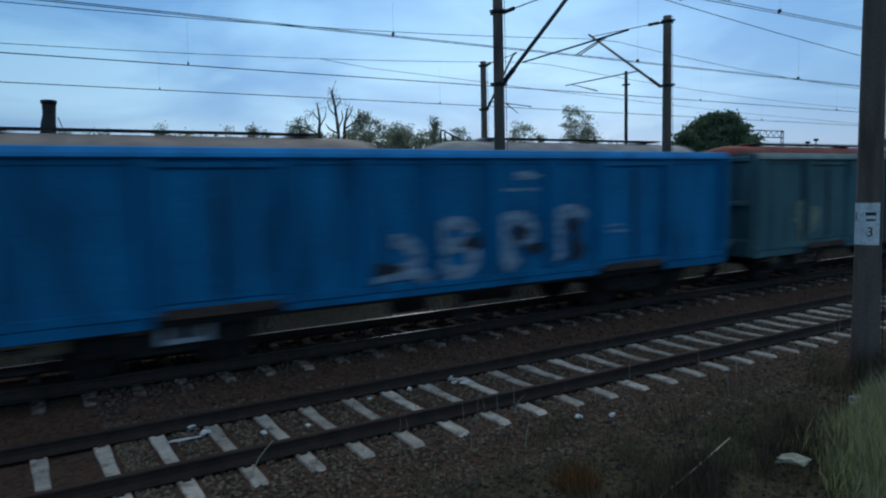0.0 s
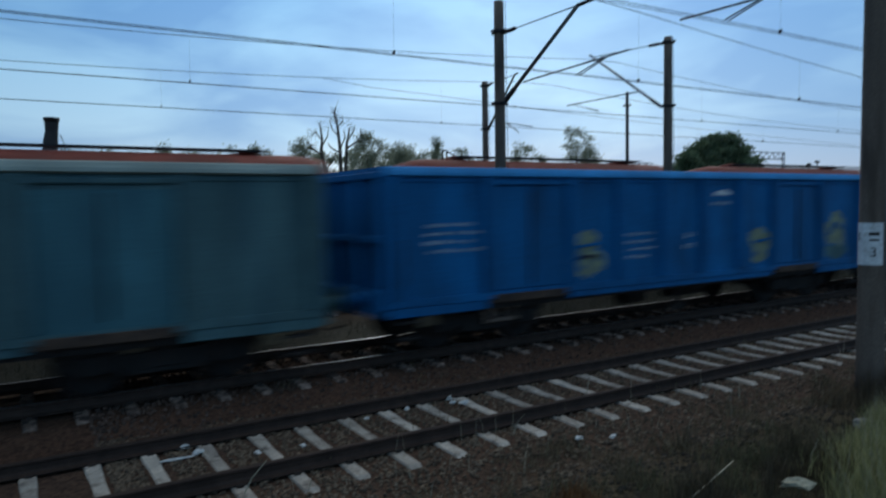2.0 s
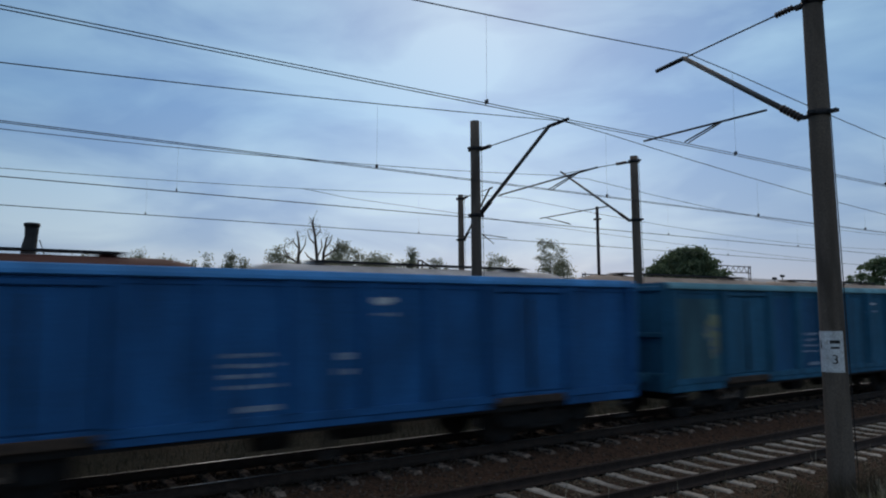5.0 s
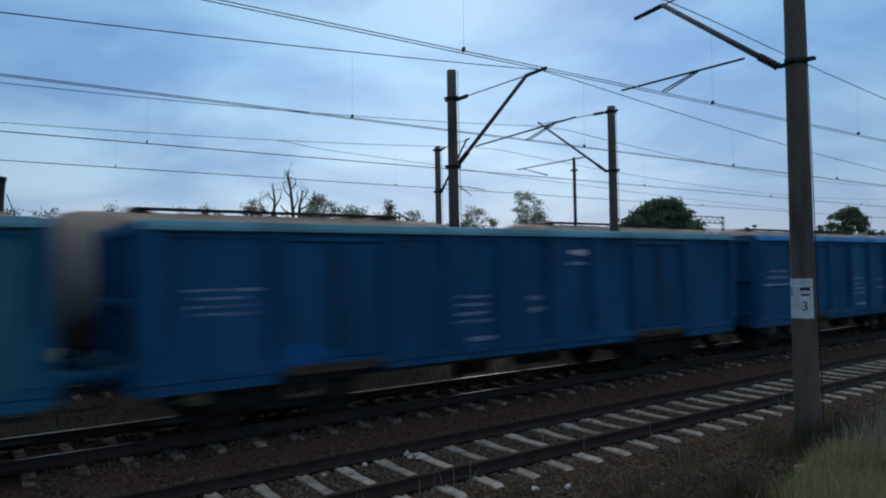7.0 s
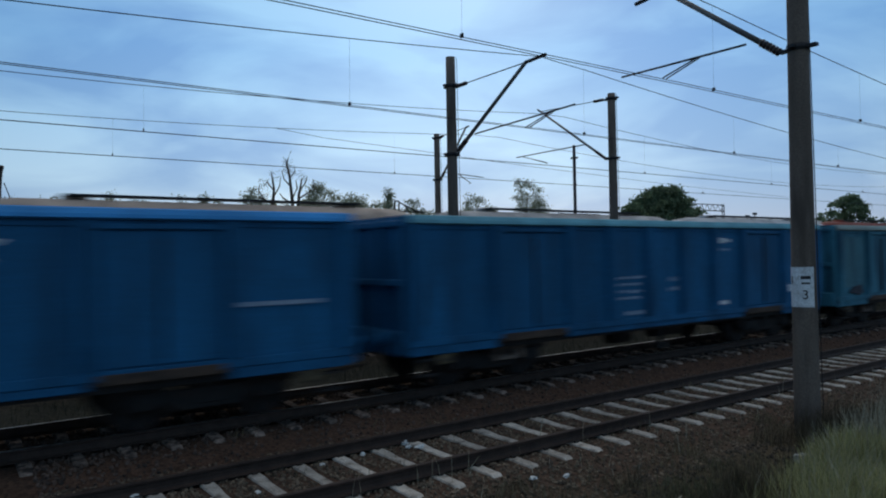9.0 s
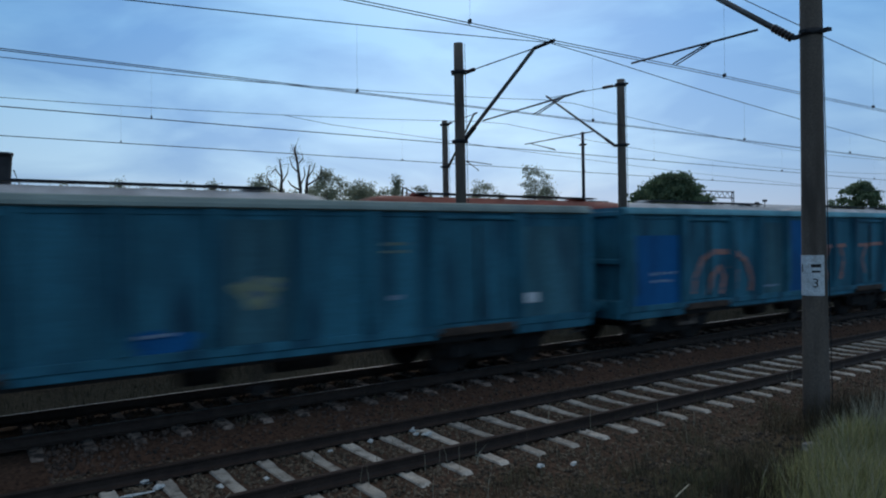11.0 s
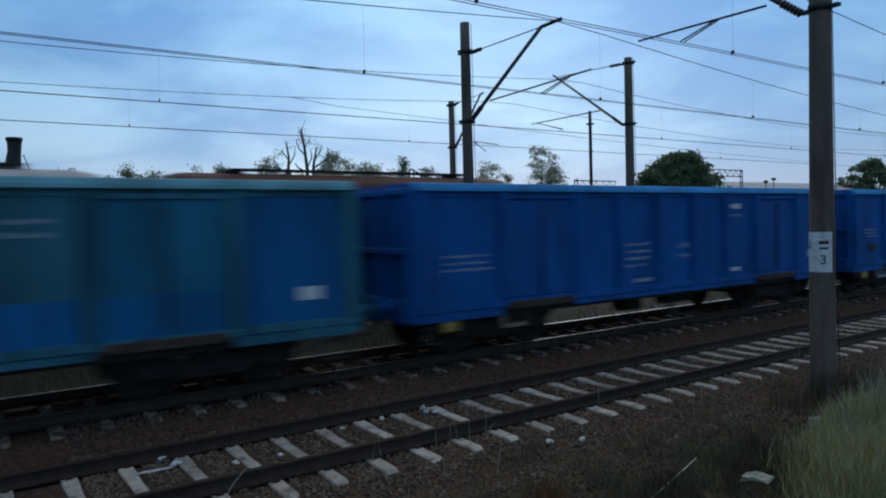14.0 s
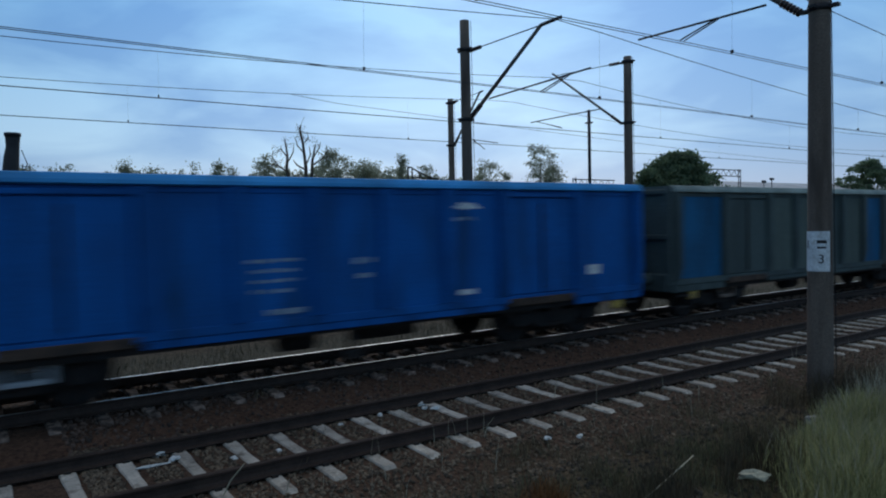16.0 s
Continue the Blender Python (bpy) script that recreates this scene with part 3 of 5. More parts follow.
def bogie_bm():
    bm = bmesh.new()
    for s in (-1, 1):
        y0, y1 = sorted((s * 0.97, s * 1.07))
        # a cranked side frame: low in the middle, arched over the axle boxes
        pts = [(-1.35, 0.58), (-1.2, 0.72), (-0.62, 0.70), (-0.45, 0.56), (0.45, 0.56), (0.62, 0.70), (1.2, 0.72), (1.35, 0.58), (1.2, 0.52), (0.68, 0.52), (0.5, 0.28), (-0.5, 0.28), (-0.68, 0.52), (-1.2, 0.52)]
        a = [bm.verts.new((x, y0, z)) for x, z in pts]
        b = [bm.verts.new((x, y1, z)) for x, z in pts]
        n = len(pts)
        for i in range(n):
            bm.faces.new((a[i], a[(i + 1) % n], b[(i + 1) % n], b[i]))
        bm.faces.new(a)
        bm.faces.new(b)
        for x in (-0.9, 0.9):
            add_box(bm, x - 0.16, x + 0.16, *sorted((s * 0.95, s * 1.14)), 0.32, 0.60, 0.03)
            for d in (-0.24, 0.24):
                add_tube(bm, [(x + d, s * 1.02, 0.34), (x + d, s * 1.02, 0.56)], 0.075, 10)
        add_box(bm, -0.2, 0.2, *sorted((s * 0.95, s * 1.1)), 0.34, 0.66, 0.02)
    add_box(bm, -0.22, 0.22, -1.0, 1.0, 0.5, 0.74)
    for x in (-1.3, 1.3):
        add_box(bm, x - 0.05, x + 0.05, -1.0, 1.0, 0.52, 0.64)
    bmesh.ops.recalc_face_normals(bm, faces=bm.faces)
    return bm


def wheelset_bm():
    """Two flanged wheels pressed on one axle, turned from one piece."""
    half = [(0.885, 0.10), (0.83, 0.13), (0.828, 0.36), (0.82, 0.40), (0.816, 0.452), (0.735, 0.46), (0.73, 0.487), (0.712, 0.487), (0.71, 0.38), (0.705, 0.11), (0.60, 0.085)]
    ends = [(-y, r) for y, r in half] + half[::-1]
    return tube([(0, y, 0) for y, r in ends], [r for y, r in ends], 28)


def step_bm(x):
    def build():
        bm = bmesh.new()
        for d in (-0.2, 0.2):
            add_tube(bm, [(x + d, -SIDE + 0.05, 0.85), (x + d, -SIDE + 0.02, 0.36)], 0.02, 6)
        for z in (0.36, 0.62):
            add_box(bm, x - 0.22, x + 0.22, -SIDE - 0.02, -SIDE + 0.14, z - 0.02, z + 0.015)
        return bm
    return build


def handrail_bm(x):
    return lambda: tube([(x, -SIDE - 0.005, 1.2), (x, -SIDE - 0.07, 1.24), (x, -SIDE - 0.07, 1.9), (x, -SIDE - 0.005, 1.94)], 0.014, 6)


def stroke(bm, pts, width, depth=0.036):
    """A sprayed line: a flat ribbon on the near side wall."""
    pts = [Vector((a, b)) for a, b in pts]
    L, R = [], []
    for i, p in enumerate(pts):
        d = (pts[min(i + 1, len(pts) - 1)] - pts[max(i - 1, 0)]).normalized()
        nrm = Vector((-d.y, d.x)) * width / 2
        for side, q in ((L, p + nrm), (R, p - nrm)):
            side.append((bm.verts.new((q.x, -SIDE - depth, q.y)), bm.verts.new((q.x, -SIDE + 0.001, q.y))))
    for i in range(len(pts) - 1):
        bm.faces.new((L[i][0], L[i + 1][0], R[i + 1][0], R[i][0]))
        bm.faces.new((L[i][1], L[i + 1][1], L[i + 1][0], L[i][0]))
        bm.faces.new((R[i][0], R[i + 1][0], R[i + 1][1], R[i][1]))
    return bm


def blob(bm, cx, cz, rx, rz, rng, depth=0.004, n=22):
    """A sprayed patch with an uneven edge."""
    ring = []
    ph = [rng.uniform(0, 6) for _ in range(3)]
    for k in range(n):
        a = 2 * math.pi * k / n
        q = 1 + 0.16 * math.sin(3 * a + ph[0]) + 0.12 * math.sin(5 * a + ph[1]) + 0.06 * math.sin(9 * a + ph[2])
        ring.append((cx + rx * q * math.cos(a), cz + rz * q * math.sin(a)))
    front = [bm.verts.new((x, -SIDE - depth, z)) for x, z in ring]
    back = [bm.verts.new((x, -SIDE + 0.001, z)) for x, z in ring]
    bm.faces.new(front)
    for k in range(n):
        bm.faces.new((front[k], front[(k + 1) % n], back[(k + 1) % n], back[k]))
    return bm


# rib places from the leading end: a wide end panel, a double door, five narrow panels, a double door, a wide end panel
EDGES = [0.0, 1.90, 3.78, 5.02, 6.26, 7.50, 8.73, 9.97, 11.85, 13.75]


def panel(i):
    """The clear span of panel i, 0 at the leading end."""
    return -HALF + EDGES[i] + 0.11, -HALF + EDGES[i + 1] - 0.11


def marking_frame_bm():
    """A pale rectangular surround on the side frame of the leading bogie."""
    bm = box(-4.84, -4.18, -1.24, -1.16, 0.76, 0.835, 0.008)
    add_box(bm, -4.84, -4.18, -1.24, -1.16, 0.42, 0.49, 0.008)
    for x in (-4.84, -4.28):
        add_box(bm, x, x + 0.10, -1.235, -1.14, 0.49, 0.76)
    add_box(bm, -4.52, -4.47, -1.20, -1.05, 0.49, 0.76)
    return bm


def proud(x):
    """How far paint lies in front of the side wall: the doors stand out from it."""
    return 0.038 if any(panel(i)[0] - 0.1 < x < panel(i)[1] + 0.1 for i in (1, 7)) else 0.006


WHEELSETS, FAR_WHEELSETS = [], []


def wagon(k, paint, rim_paint, label, marks):
    w = thing("open_goods_wagon", label=label, category="freight wagon", group="wagons of the near goods train")
    P, Rm = PAINT[paint], PAINT[rim_paint]
    for s in (-1, 1):
        part("side_wall", shared("side_wall%d" % s, side_wall(s), P), None, w)
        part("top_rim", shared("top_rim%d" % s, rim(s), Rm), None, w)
        for x in EDGES[1:-1]:
            r = part("rib", shared("rib%d" % s, rib_bm(s), P), None, w)
            r.location.x = -HALF + x
        for e in (-1, 1):
            r = part("corner_post", shared("rib%d" % s, rib_bm(s), P), None, w)
            r.location.x = e * (HALF - 0.1)
    part("floor_plate", shared("floor_plate", floor_bm, M["bogie"]), None, w)
    part("underframe", shared("underframe", underframe_bm, M["bogie"]), None, w)
    part("brake_gear", shared("brake_gear", brake_gear_bm, M["bogie"]), None, w)
    for e in (-1, 1):
        part("end_wall", shared("end_wall%d" % e, end_wall(e), P), None, w)
        for z in (1.95, 2.98):
            part("end_beam", shared("end_beam%d_%d" % (e, z * 100), end_beam(e, z), P), None, w)
        for y in (-SIDE + 0.06, -0.5, 0.5, SIDE - 0.06):
            part("end_post", shared("end_post%d_%d" % (e, y * 100), end_post(e, y), P), None, w)
        part("brake_hose", shared("hose%d" % e, hose_bm(e), M["bogie"]), None, w)
        for y in (-0.875, 0.875):
            part("buffer", shared("buffer%d%d" % (e, y > 0), buffer_bm(e, y), P), None, w)
        part("coupling", shared("coupling%d" % e, coupling_bm(e), M["bogie"]), None, w)
        bg = part("bogie", shared("bogie", bogie_bm, M["bogie"]), None, w)
        bg.location = (e * 4.75, 0, 0)
        for x in (-0.9, 0.9):
            WHEELSETS.append((x, 0.46, part("wheelset", shared("wheelset", wheelset_bm, M["bogie"]), None, bg)))
    for i in (1, 7):
        x0, x1 = panel(i)
        mid = (x0 + x1) / 2
        for a, b in ((x0 + 0.02, mid - 0.02), (mid + 0.02, x1 - 0.02)):
            part("door", shared("door_%d" % (a * 100), door_leaf(a, b), P), None, w)
        part("door_lintel", shared("lintel_%d" % i, door_lintel(x0, x1), P), None, w)
        part("door_latch", shared("latch_%d" % i, latch_bm(mid), M["bogie"]), None, w)
    for i, j, z in ((0, 0, 0.70), (2, 6, 0.745), (8, 8, 0.70)):
        x0, x1 = panel(i)[0] - 0.11, panel(j)[1] + 0.11
        part("side_skirt", shared("skirt_%d" % i, skirt(x0, x1, z), P), None, w)
    for i in (1, 7):
        x0, x1 = panel(i)
        part("door_sill", shared("sill_%d" % i, door_sill(x0, x1), M["rusty_sill"]), None, w, "rusty brown door sill")
    part("marking_frame", shared("marking_frame", marking_frame_bm, PAINT["deep"] if k == 10 else M["roof" if k in (-1, 12) else "sleeper_dirty"]), None, w, "blue painted frame" if k == 10 else ("pale painted frame" if k in (-1, 12) else "dusty painted frame"))
    part("step", shared("step_a", step_bm(-HALF + 0.35), M["bogie"]), None, w)
    for e in (-1, 1):
        part("headstock", shared("headstock%d" % e, headstock(e), P), None, w)
        br = part("corner_bracket", shared("corner_bracket%d" % e, corner_bracket(e), P), None, w)
        part("end_block", shared("end_block%d" % e, end_block(e), M["yellow" if k > 10 else "dull_yellow"]), None, br, "yellow painted block" if k > 10 else "dirty brownish block")
    part("step", shared("step_b", step_bm(HALF - 0.35), M["bogie"]), None, w)
    part("handrail", shared("handrail_a", handrail_bm(-HALF + 0.25), M["bogie"]), None, w)
    rng = random.Random(100 + k)
    for kind, mat, *a in marks:
        mt = PAINT.get(mat) or M[mat]
        if kind == "patch":
            x0, x1 = panel(a[0])
            part("repainted_panel", box(x0, x1, -SIDE - (0.034 if a[0] in (1, 7) else 0.004), -SIDE + 0.002, a[1], a[2]), mt, w)
        elif kind == "bars":
            x0, x1, z0, z1, count = a
            h = (z1 - z0) / (count * 2 - 1)
            for i in range(count):
                z = z1 - h * (2 * i + 1)
                # one row of words: short dashes of uneven length
                x, end = x0 + rng.uniform(0, 0.1), x1 - (x1 - x0) * rng.uniform(0, 0.25)
                while x < end - 0.03:
                    b = min(end, x + rng.uniform(0.07, 0.26))
                    part("lettering", box(x, b, -SIDE - proud((x + b) / 2), -SIDE + 0.002, z + h * rng.uniform(0, 0.3), z + h * rng.uniform(0.75, 1.0)), mt, w)
                    x = b + rng.uniform(0.03, 0.09)
        elif kind == "blob":
            part("sprayed_patch", blob(bmesh.new(), *a, rng, 0.042 if mat == "dark_mark" else proud(a[0]) - 0.001), mt, w)
        elif kind == "stroke":
            part("sprayed_line", stroke(bmesh.new(), *a), mt, w)
        elif kind == "plate":
            part("label_plate", box(a[0], a[1], -SIDE - proud((a[0] + a[1]) / 2) - 0.006, -SIDE + 0.002, a[2], a[3]), mt, w)
    return w


# emblem and lettering seen on most wagons: a flat emblem above one bar, text rows low down
def usual(rows=-1.7, emblem=2.2, small=True, plate=None):
    out = [("blob", "sign", emblem + 0.1, 2.66, 0.26, 0.06), ("bars", "white_mark", emblem - 0.35, emblem + 0.45, 2.40, 2.48, 1),
           ("bars", "white_mark", rows, rows + 0.95, 1.38, 1.90, 4), ("bars", "white_mark", rows + 1.75, rows + 2.2, 1.50, 1.85, 2)]
    if small:
        out += [("plate", "white_mark", rows + 0.3, rows + 0.9, 1.06, 1.14)]
    if plate:
        out += [("plate", "sign", plate, plate + 0.36, 1.28, 1.47), ("plate", "sign", emblem - 0.1, emblem + 0.25, 1.10, 1.19)]
    return out


def arc(cx, cz, r, a0, a1, n=10, squash=1.0):
    return [(cx + r * math.cos(radians(a0 + (a1 - a0) * i / n)), cz + squash * r * math.sin(radians(a0 + (a1 - a0) * i / n))) for i in range(n + 1)]


# four bulging sprayed shapes, white with dark hollows
G_WHITE = [("stroke", "white_mark", arc(-0.15, 1.55, 0.34, 100, -80, 10, 1.0), 0.26), ("stroke", "white_mark", [(-0.55, 1.15), (0.15, 1.2), (0.45, 1.0)], 0.24), ("blob", "dark_mark", -0.35, 1.3, 0.3, 0.12),
           ("stroke", "white_mark", arc(0.95, 1.95, 0.28, 0, 330, 12, 1.0), 0.24), ("stroke", "white_mark", arc(0.98, 1.4, 0.33, -180, 150, 12, 1.0), 0.26), ("blob", "dark_mark", 1.3, 1.72, 0.22, 0.12),
           ("stroke", "white_mark", arc(2.2, 1.9, 0.34, -60, 260, 12, 1.05), 0.30), ("stroke", "white_mark", [(1.93, 1.8), (1.98, 1.4), (2.15, 1.08)], 0.36), ("blob", "dark_mark", 2.3, 1.9, 0.14, 0.2), ("blob", "dark_mark", 2.62, 1.5, 0.2, 0.12),
           ("stroke", "white_mark", arc(3.45, 2.0, 0.34, 20, 200, 9, 1.05), 0.30), ("stroke", "white_mark", [(3.15, 2.0), (3.1, 1.5), (3.15, 1.15)], 0.36), ("blob", "dark_mark", 3.55, 1.95, 0.14, 0.22), ("blob", "dark_mark", 3.6, 1.4, 0.16, 0.3),
           ("bars", "white_mark", 4.1, 4.9, 1.72, 1.98, 2)]
def stretched(marks, f, d):
    """Moves sprayed shapes along the wall."""
    out = []
    for kind, mat, *a in marks:
        if kind == "stroke":
            a[0] = [(x * f + d, z) for x, z in a[0]]
        elif kind == "bars":
            a[0], a[1] = a[0] * f + d, a[1] * f + d
        else:
            a[0] = a[0] * f + d
        out.append((kind, mat, *a))
    return out


G_WHITE = stretched(G_WHITE, 1.02, -1.15)
# the sprayed shapes sit low on the wall
low = lambda z: 1.0 + (z - 1.0) * 0.74
G_WHITE = [(kind, mat, [(x, low(z)) for x, z in a[0]], a[1] * 0.88) if kind == "stroke" else
           ((kind, mat, a[0], low(a[1]), a[2], a[3] * 0.8) if kind == "blob" else (kind, mat, a[0], a[1], low(a[2]), low(a[3]), a[4])) for kind, mat, *a in G_WHITE]
# salmon outlines: a wide arch, then letter-like strokes hanging from one long line
G_ORANGE = [("stroke", "orange_mark", [(-5.0, 1.15), (-4.95, 1.5), (-4.6, 1.95), (-4.1, 2.1), (-3.2, 2.08), (-2.7, 1.85), (-2.45, 1.4), (-2.5, 1.1)], 0.13), ("stroke", "orange_mark", [(-4.4, 1.1), (-4.2, 1.55), (-3.9, 1.75), (-3.7, 1.5), (-3.85, 1.1)], 0.13),
            ("stroke", "orange_mark", [(-3.5, 1.75), (-3.1, 1.6), (-3.2, 1.2)], 0.10), ("stroke", "orange_mark", [(0.75, 2.12), (2.3, 2.16)], 0.10), ("stroke", "orange_mark", [(2.75, 2.14), (5.0, 2.2)], 0.10)]
G_ORANGE += [("stroke", "orange_mark", [(1.5, 2.1), (1.3, 1.8), (1.0, 1.7)], 0.09), ("stroke", "orange_mark", [(1.1, 1.65), (1.4, 1.35), (1.15, 1.0)], 0.10), ("stroke", "orange_mark", [(2.1, 2.1), (2.2, 1.7), (2.05, 1.2)], 0.09),
             ("stroke", "orange_mark", [(3.4, 2.15), (3.15, 1.75), (3.3, 1.3)], 0.09), ("stroke", "orange_mark", [(4.9, 2.2), (4.7, 1.85), (4.4, 1.75)], 0.10)]

G_ORANGE = stretched(G_ORANGE[:3], 0.93, 0.05) + stretched(G_ORANGE[3:], 1.18, -0.13)

WAGONS = [
    (-2, "deep", "rim_blue", "blue open goods wagon near the head of the train", usual()),
    (-1, "azure", "rim_blue", "royal blue open goods wagon with bulging white sprayed shapes", [("blob", "white_mark", 1.35, 2.66, 0.28, 0.08), ("bars", "white_mark", 0.8, 1.8, 2.38, 2.46, 1)] + G_WHITE),
    (0, "moss", "rim_moss", "weathered grey-green open goods wagon with faded paint patches",
     [("patch", "haze", 2, 0.95, 2.75), ("patch", "haze", 7, 0.98, 2.75), ("blob", "blue", -0.3, 1.6, 0.28, 0.3), ("bars", "blue", 0.0, 0.9, 1.2, 1.95, 4), ("blob", "orange_mark", 0.0, 2.6, 0.4, 0.06),
      ("blob", "yellow_mark", -4.9, 1.5, 0.5, 0.45), ("bars", "yellow_mark", 1.9, 2.5, 2.15, 2.35, 2), ("blob", "yellow_mark", 2.2, 2.4, 0.3, 0.1)]),
    (1, "blue", "rim_blue", "blue open goods wagon with yellow sprayed patches", usual(-1.75, 1.2, False) +
     [("bars", "white_mark", -6.2, -5.0, 1.7, 2.2, 4), ("blob", "yellow_mark", -2.75, 1.5, 0.5, 0.44), ("stroke", "dark_mark", [(-3.1, 1.42), (-2.7, 1.5), (-2.4, 1.47)], 0.06), ("stroke", "blue", [(-3.2, 1.66), (-2.3, 1.72)], 0.05), ("blob", "yellow_mark", 2.65, 1.5, 0.38, 0.4), ("stroke", "blue", [(2.4, 1.55), (2.9, 1.6)], 0.06), ("blob", "yellow_mark", 5.7, 1.72, 0.48, 0.42), ("blob", "moss", 5.75, 1.18, 0.5, 0.2), ("stroke", "blue", [(5.4, 1.6), (5.7, 1.9), (6.0, 1.75)], 0.06)]),
    (2, "teal", "rim_teal", "faded teal-blue open goods wagon with a sprayed end panel",
     usual(3.0, 4.0, False) + [("blob", "yellow_mark", -5.2, 1.95, 0.35, 0.2), ("bars", "moss", -6.0, -5.0, 1.3, 1.7, 3)]),
    (3, "blue", "rim_blue", "deep blue open goods wagon with white emblem", usual(-1.7, 0.8)),
    (4, "teal", "rim_teal", "dull blue open goods wagon with a stained grey leading panel",
     [("patch", "haze", 0, 0.98, 2.75), ("blob", "yellow_mark", -5.3, 1.95, 0.3, 0.5), ("patch", "slate", 8, 1.0, 2.8), ("patch", "navy", 2, 0.95, 2.8), ("patch", "navy", 3, 0.95, 2.8), ("patch", "navy", 4, 0.95, 2.8)] + usual(-1.6, 2.0)),
    (5, "navy", "rim_teal", "dull blue open goods wagon with rows of white lettering", usual(-1.7, 1.4) + [("bars", "white_mark", -6.3, -5.2, 1.75, 2.15, 4), ("blob", "blue", -4.6, 1.1, 0.6, 0.16)]),
    (6, "navy", "rim_blue", "dull blue open goods wagon with a pale stripe at one end",
     [("patch", "blue", 5, 0.98, 2.8), ("patch", "teal", 3, 0.98, 2.8), ("stroke", "white_mark", [(-6.8, 1.80), (-5.0, 1.80)], 0.055), ("bars", "white_mark", -6.3, -5.1, 1.95, 2.2, 2), ("stroke", "white_mark", [(5.05, 1.75), (6.4, 1.75)], 0.06)] + usual(-1.7, 1.8)),
    (7, "navy", "rim_teal", "dull navy blue open goods wagon with small white labels", usual(plate=5.3)),
    (8, "slate", "rim_moss", "weathered grey-blue open goods wagon with a blue scrawl",
     [("blob", "blue", -1.35, 1.12, 0.45, 0.18), ("stroke", "white_mark", [(-1.7, 1.22), (-1.2, 1.24)], 0.04), ("bars", "yellow_mark", 2.05, 2.65, 2.25, 2.45, 2), ("patch", "haze", 0, 1.25, 2.75), ("patch", "haze", 8, 1.0, 2.7), ("blob", "yellow_mark", 0.0, 1.75, 0.35, 0.25),
      ("blob", "dark_mark", -5.7, 1.15, 0.4, 0.14), ("plate", "sign", 5.15, 5.5, 1.26, 1.45), ("bars", "white_mark", 2.1, 2.5, 1.45, 1.6, 1), ("patch", "haze", 4, 1.0, 2.8)]),
    (9, "slate", "rim_teal", "weathered grey-blue open wagon with blue panels and salmon outlines",
     [("patch", "blue", 0, 0.98, 2.5), ("bars", "white_mark", -6.1, -5.1, 1.45, 1.7, 2), ("patch", "blue", 4, 0.98, 2.93), ("plate", "sign", 5.3, 5.68, 1.28, 1.47), ("bars", "white_mark", -1.9, -0.9, 1.15, 1.22, 1), ("bars", "white_mark", 0.9, 1.6, 2.45, 2.65, 2), ("patch", "haze", 3, 1.0, 2.8)] + G_ORANGE),
    (10, "slate", "rim_teal", "weathered grey-green open goods wagon with a blue lower band",
     [("patch", "blue", i, 0.98, 1.55) for i in (2, 3, 4, 5, 6, 7)] + [("plate", "blue", -6.55, -5.0, 1.0, 1.5), ("bars", "white_mark", -6.0, -4.95, 1.8, 2.15, 3), ("patch", "blue", 8, 0.98, 2.93), ("plate", "sign", 5.95, 6.3, 1.30, 1.50), ("blob", "yellow_mark", -0.2, 1.8, 0.4, 0.1),
      ("bars", "white_mark", 2.1, 2.7, 2.35, 2.6, 2), ("bars", "orange_mark", -0.4, 0.1, 1.9, 2.2, 2), ("patch", "teal", 7, 1.0, 2.85)]),
    (11, "deep", "rim_blue", "deep blue open goods wagon with white lettering rows",
     usual(plate=5.62) + [("bars", "white_mark", -6.3, -5.2, 1.55, 1.85, 3)]),
    (12, "deep", "rim_blue", "bright deep blue open goods wagon with white emblem and labels", usual(plate=5.3) + [("bars", "white_mark", -6.1, -5.25, 1.7, 1.95, 3), ("blob", "dark_mark", -5.7, 1.4, 0.25, 0.12)]),
    (13, "drab", "rim_moss", "drab olive-grey open goods wagon with faded grey-green panels", [("patch", "navy", 0, 1.0, 2.9), ("patch", "tan", 2, 0.98, 2.85), ("patch", "tan", 3, 0.98, 2.85), ("patch", "tan", 5, 0.98, 2.85), ("patch", "navy", 6, 0.98, 2.9), ("patch", "tan", 8, 1.0, 2.8)]),
    (14, "teal", "rim_teal", "teal open goods wagon near the tail of the train", usual()),
]
FLEET = [(k, wagon(k, *rest)) for k, *rest in WAGONS]

# ---- hopper wagons of the far goods train ----
H2 = 5.35


def hopper_body():
    bm = bmesh.new()
    loop = [(-1.35, 1.7), (-1.45, 2.4), (-1.42, 3.1), (-1.2, 3.55), (-0.75, 3.82), (0, 3.9), (0.75, 3.82), (1.2, 3.55), (1.42, 3.1), (1.45, 2.4), (1.35, 1.7), (0.6, 0.95), (-0.6, 0.95)]
    rings = []
    for x, q in ((-H2, 0.80), (-H2 + 0.25, 0.95), (-H2 + 0.7, 1.0), (0, 1.0), (H2 - 0.7, 1.0), (H2 - 0.25, 0.95), (H2, 0.80)):
        rings.append([bm.verts.new((x, y * q, 2.3 + (z - 2.3) * q)) for y, z in loop])
    n = len(loop)
    for a, b in zip(rings, rings[1:]):
        for k in range(n):
            bm.faces.new((a[k], a[(k + 1) % n], b[(k + 1) % n], b[k])).smooth = True
    bm.faces.new(rings[0])
    bm.faces.new(rings[-1])
    bmesh.ops.recalc_face_normals(bm, faces=bm.faces)
    return bm


def hopper_hatch(x):
    return lambda: tube([(x, 0, 3.86), (x, 0, 3.97), (x, 0, 4.0)], [0.33, 0.33, 0.25], 14)


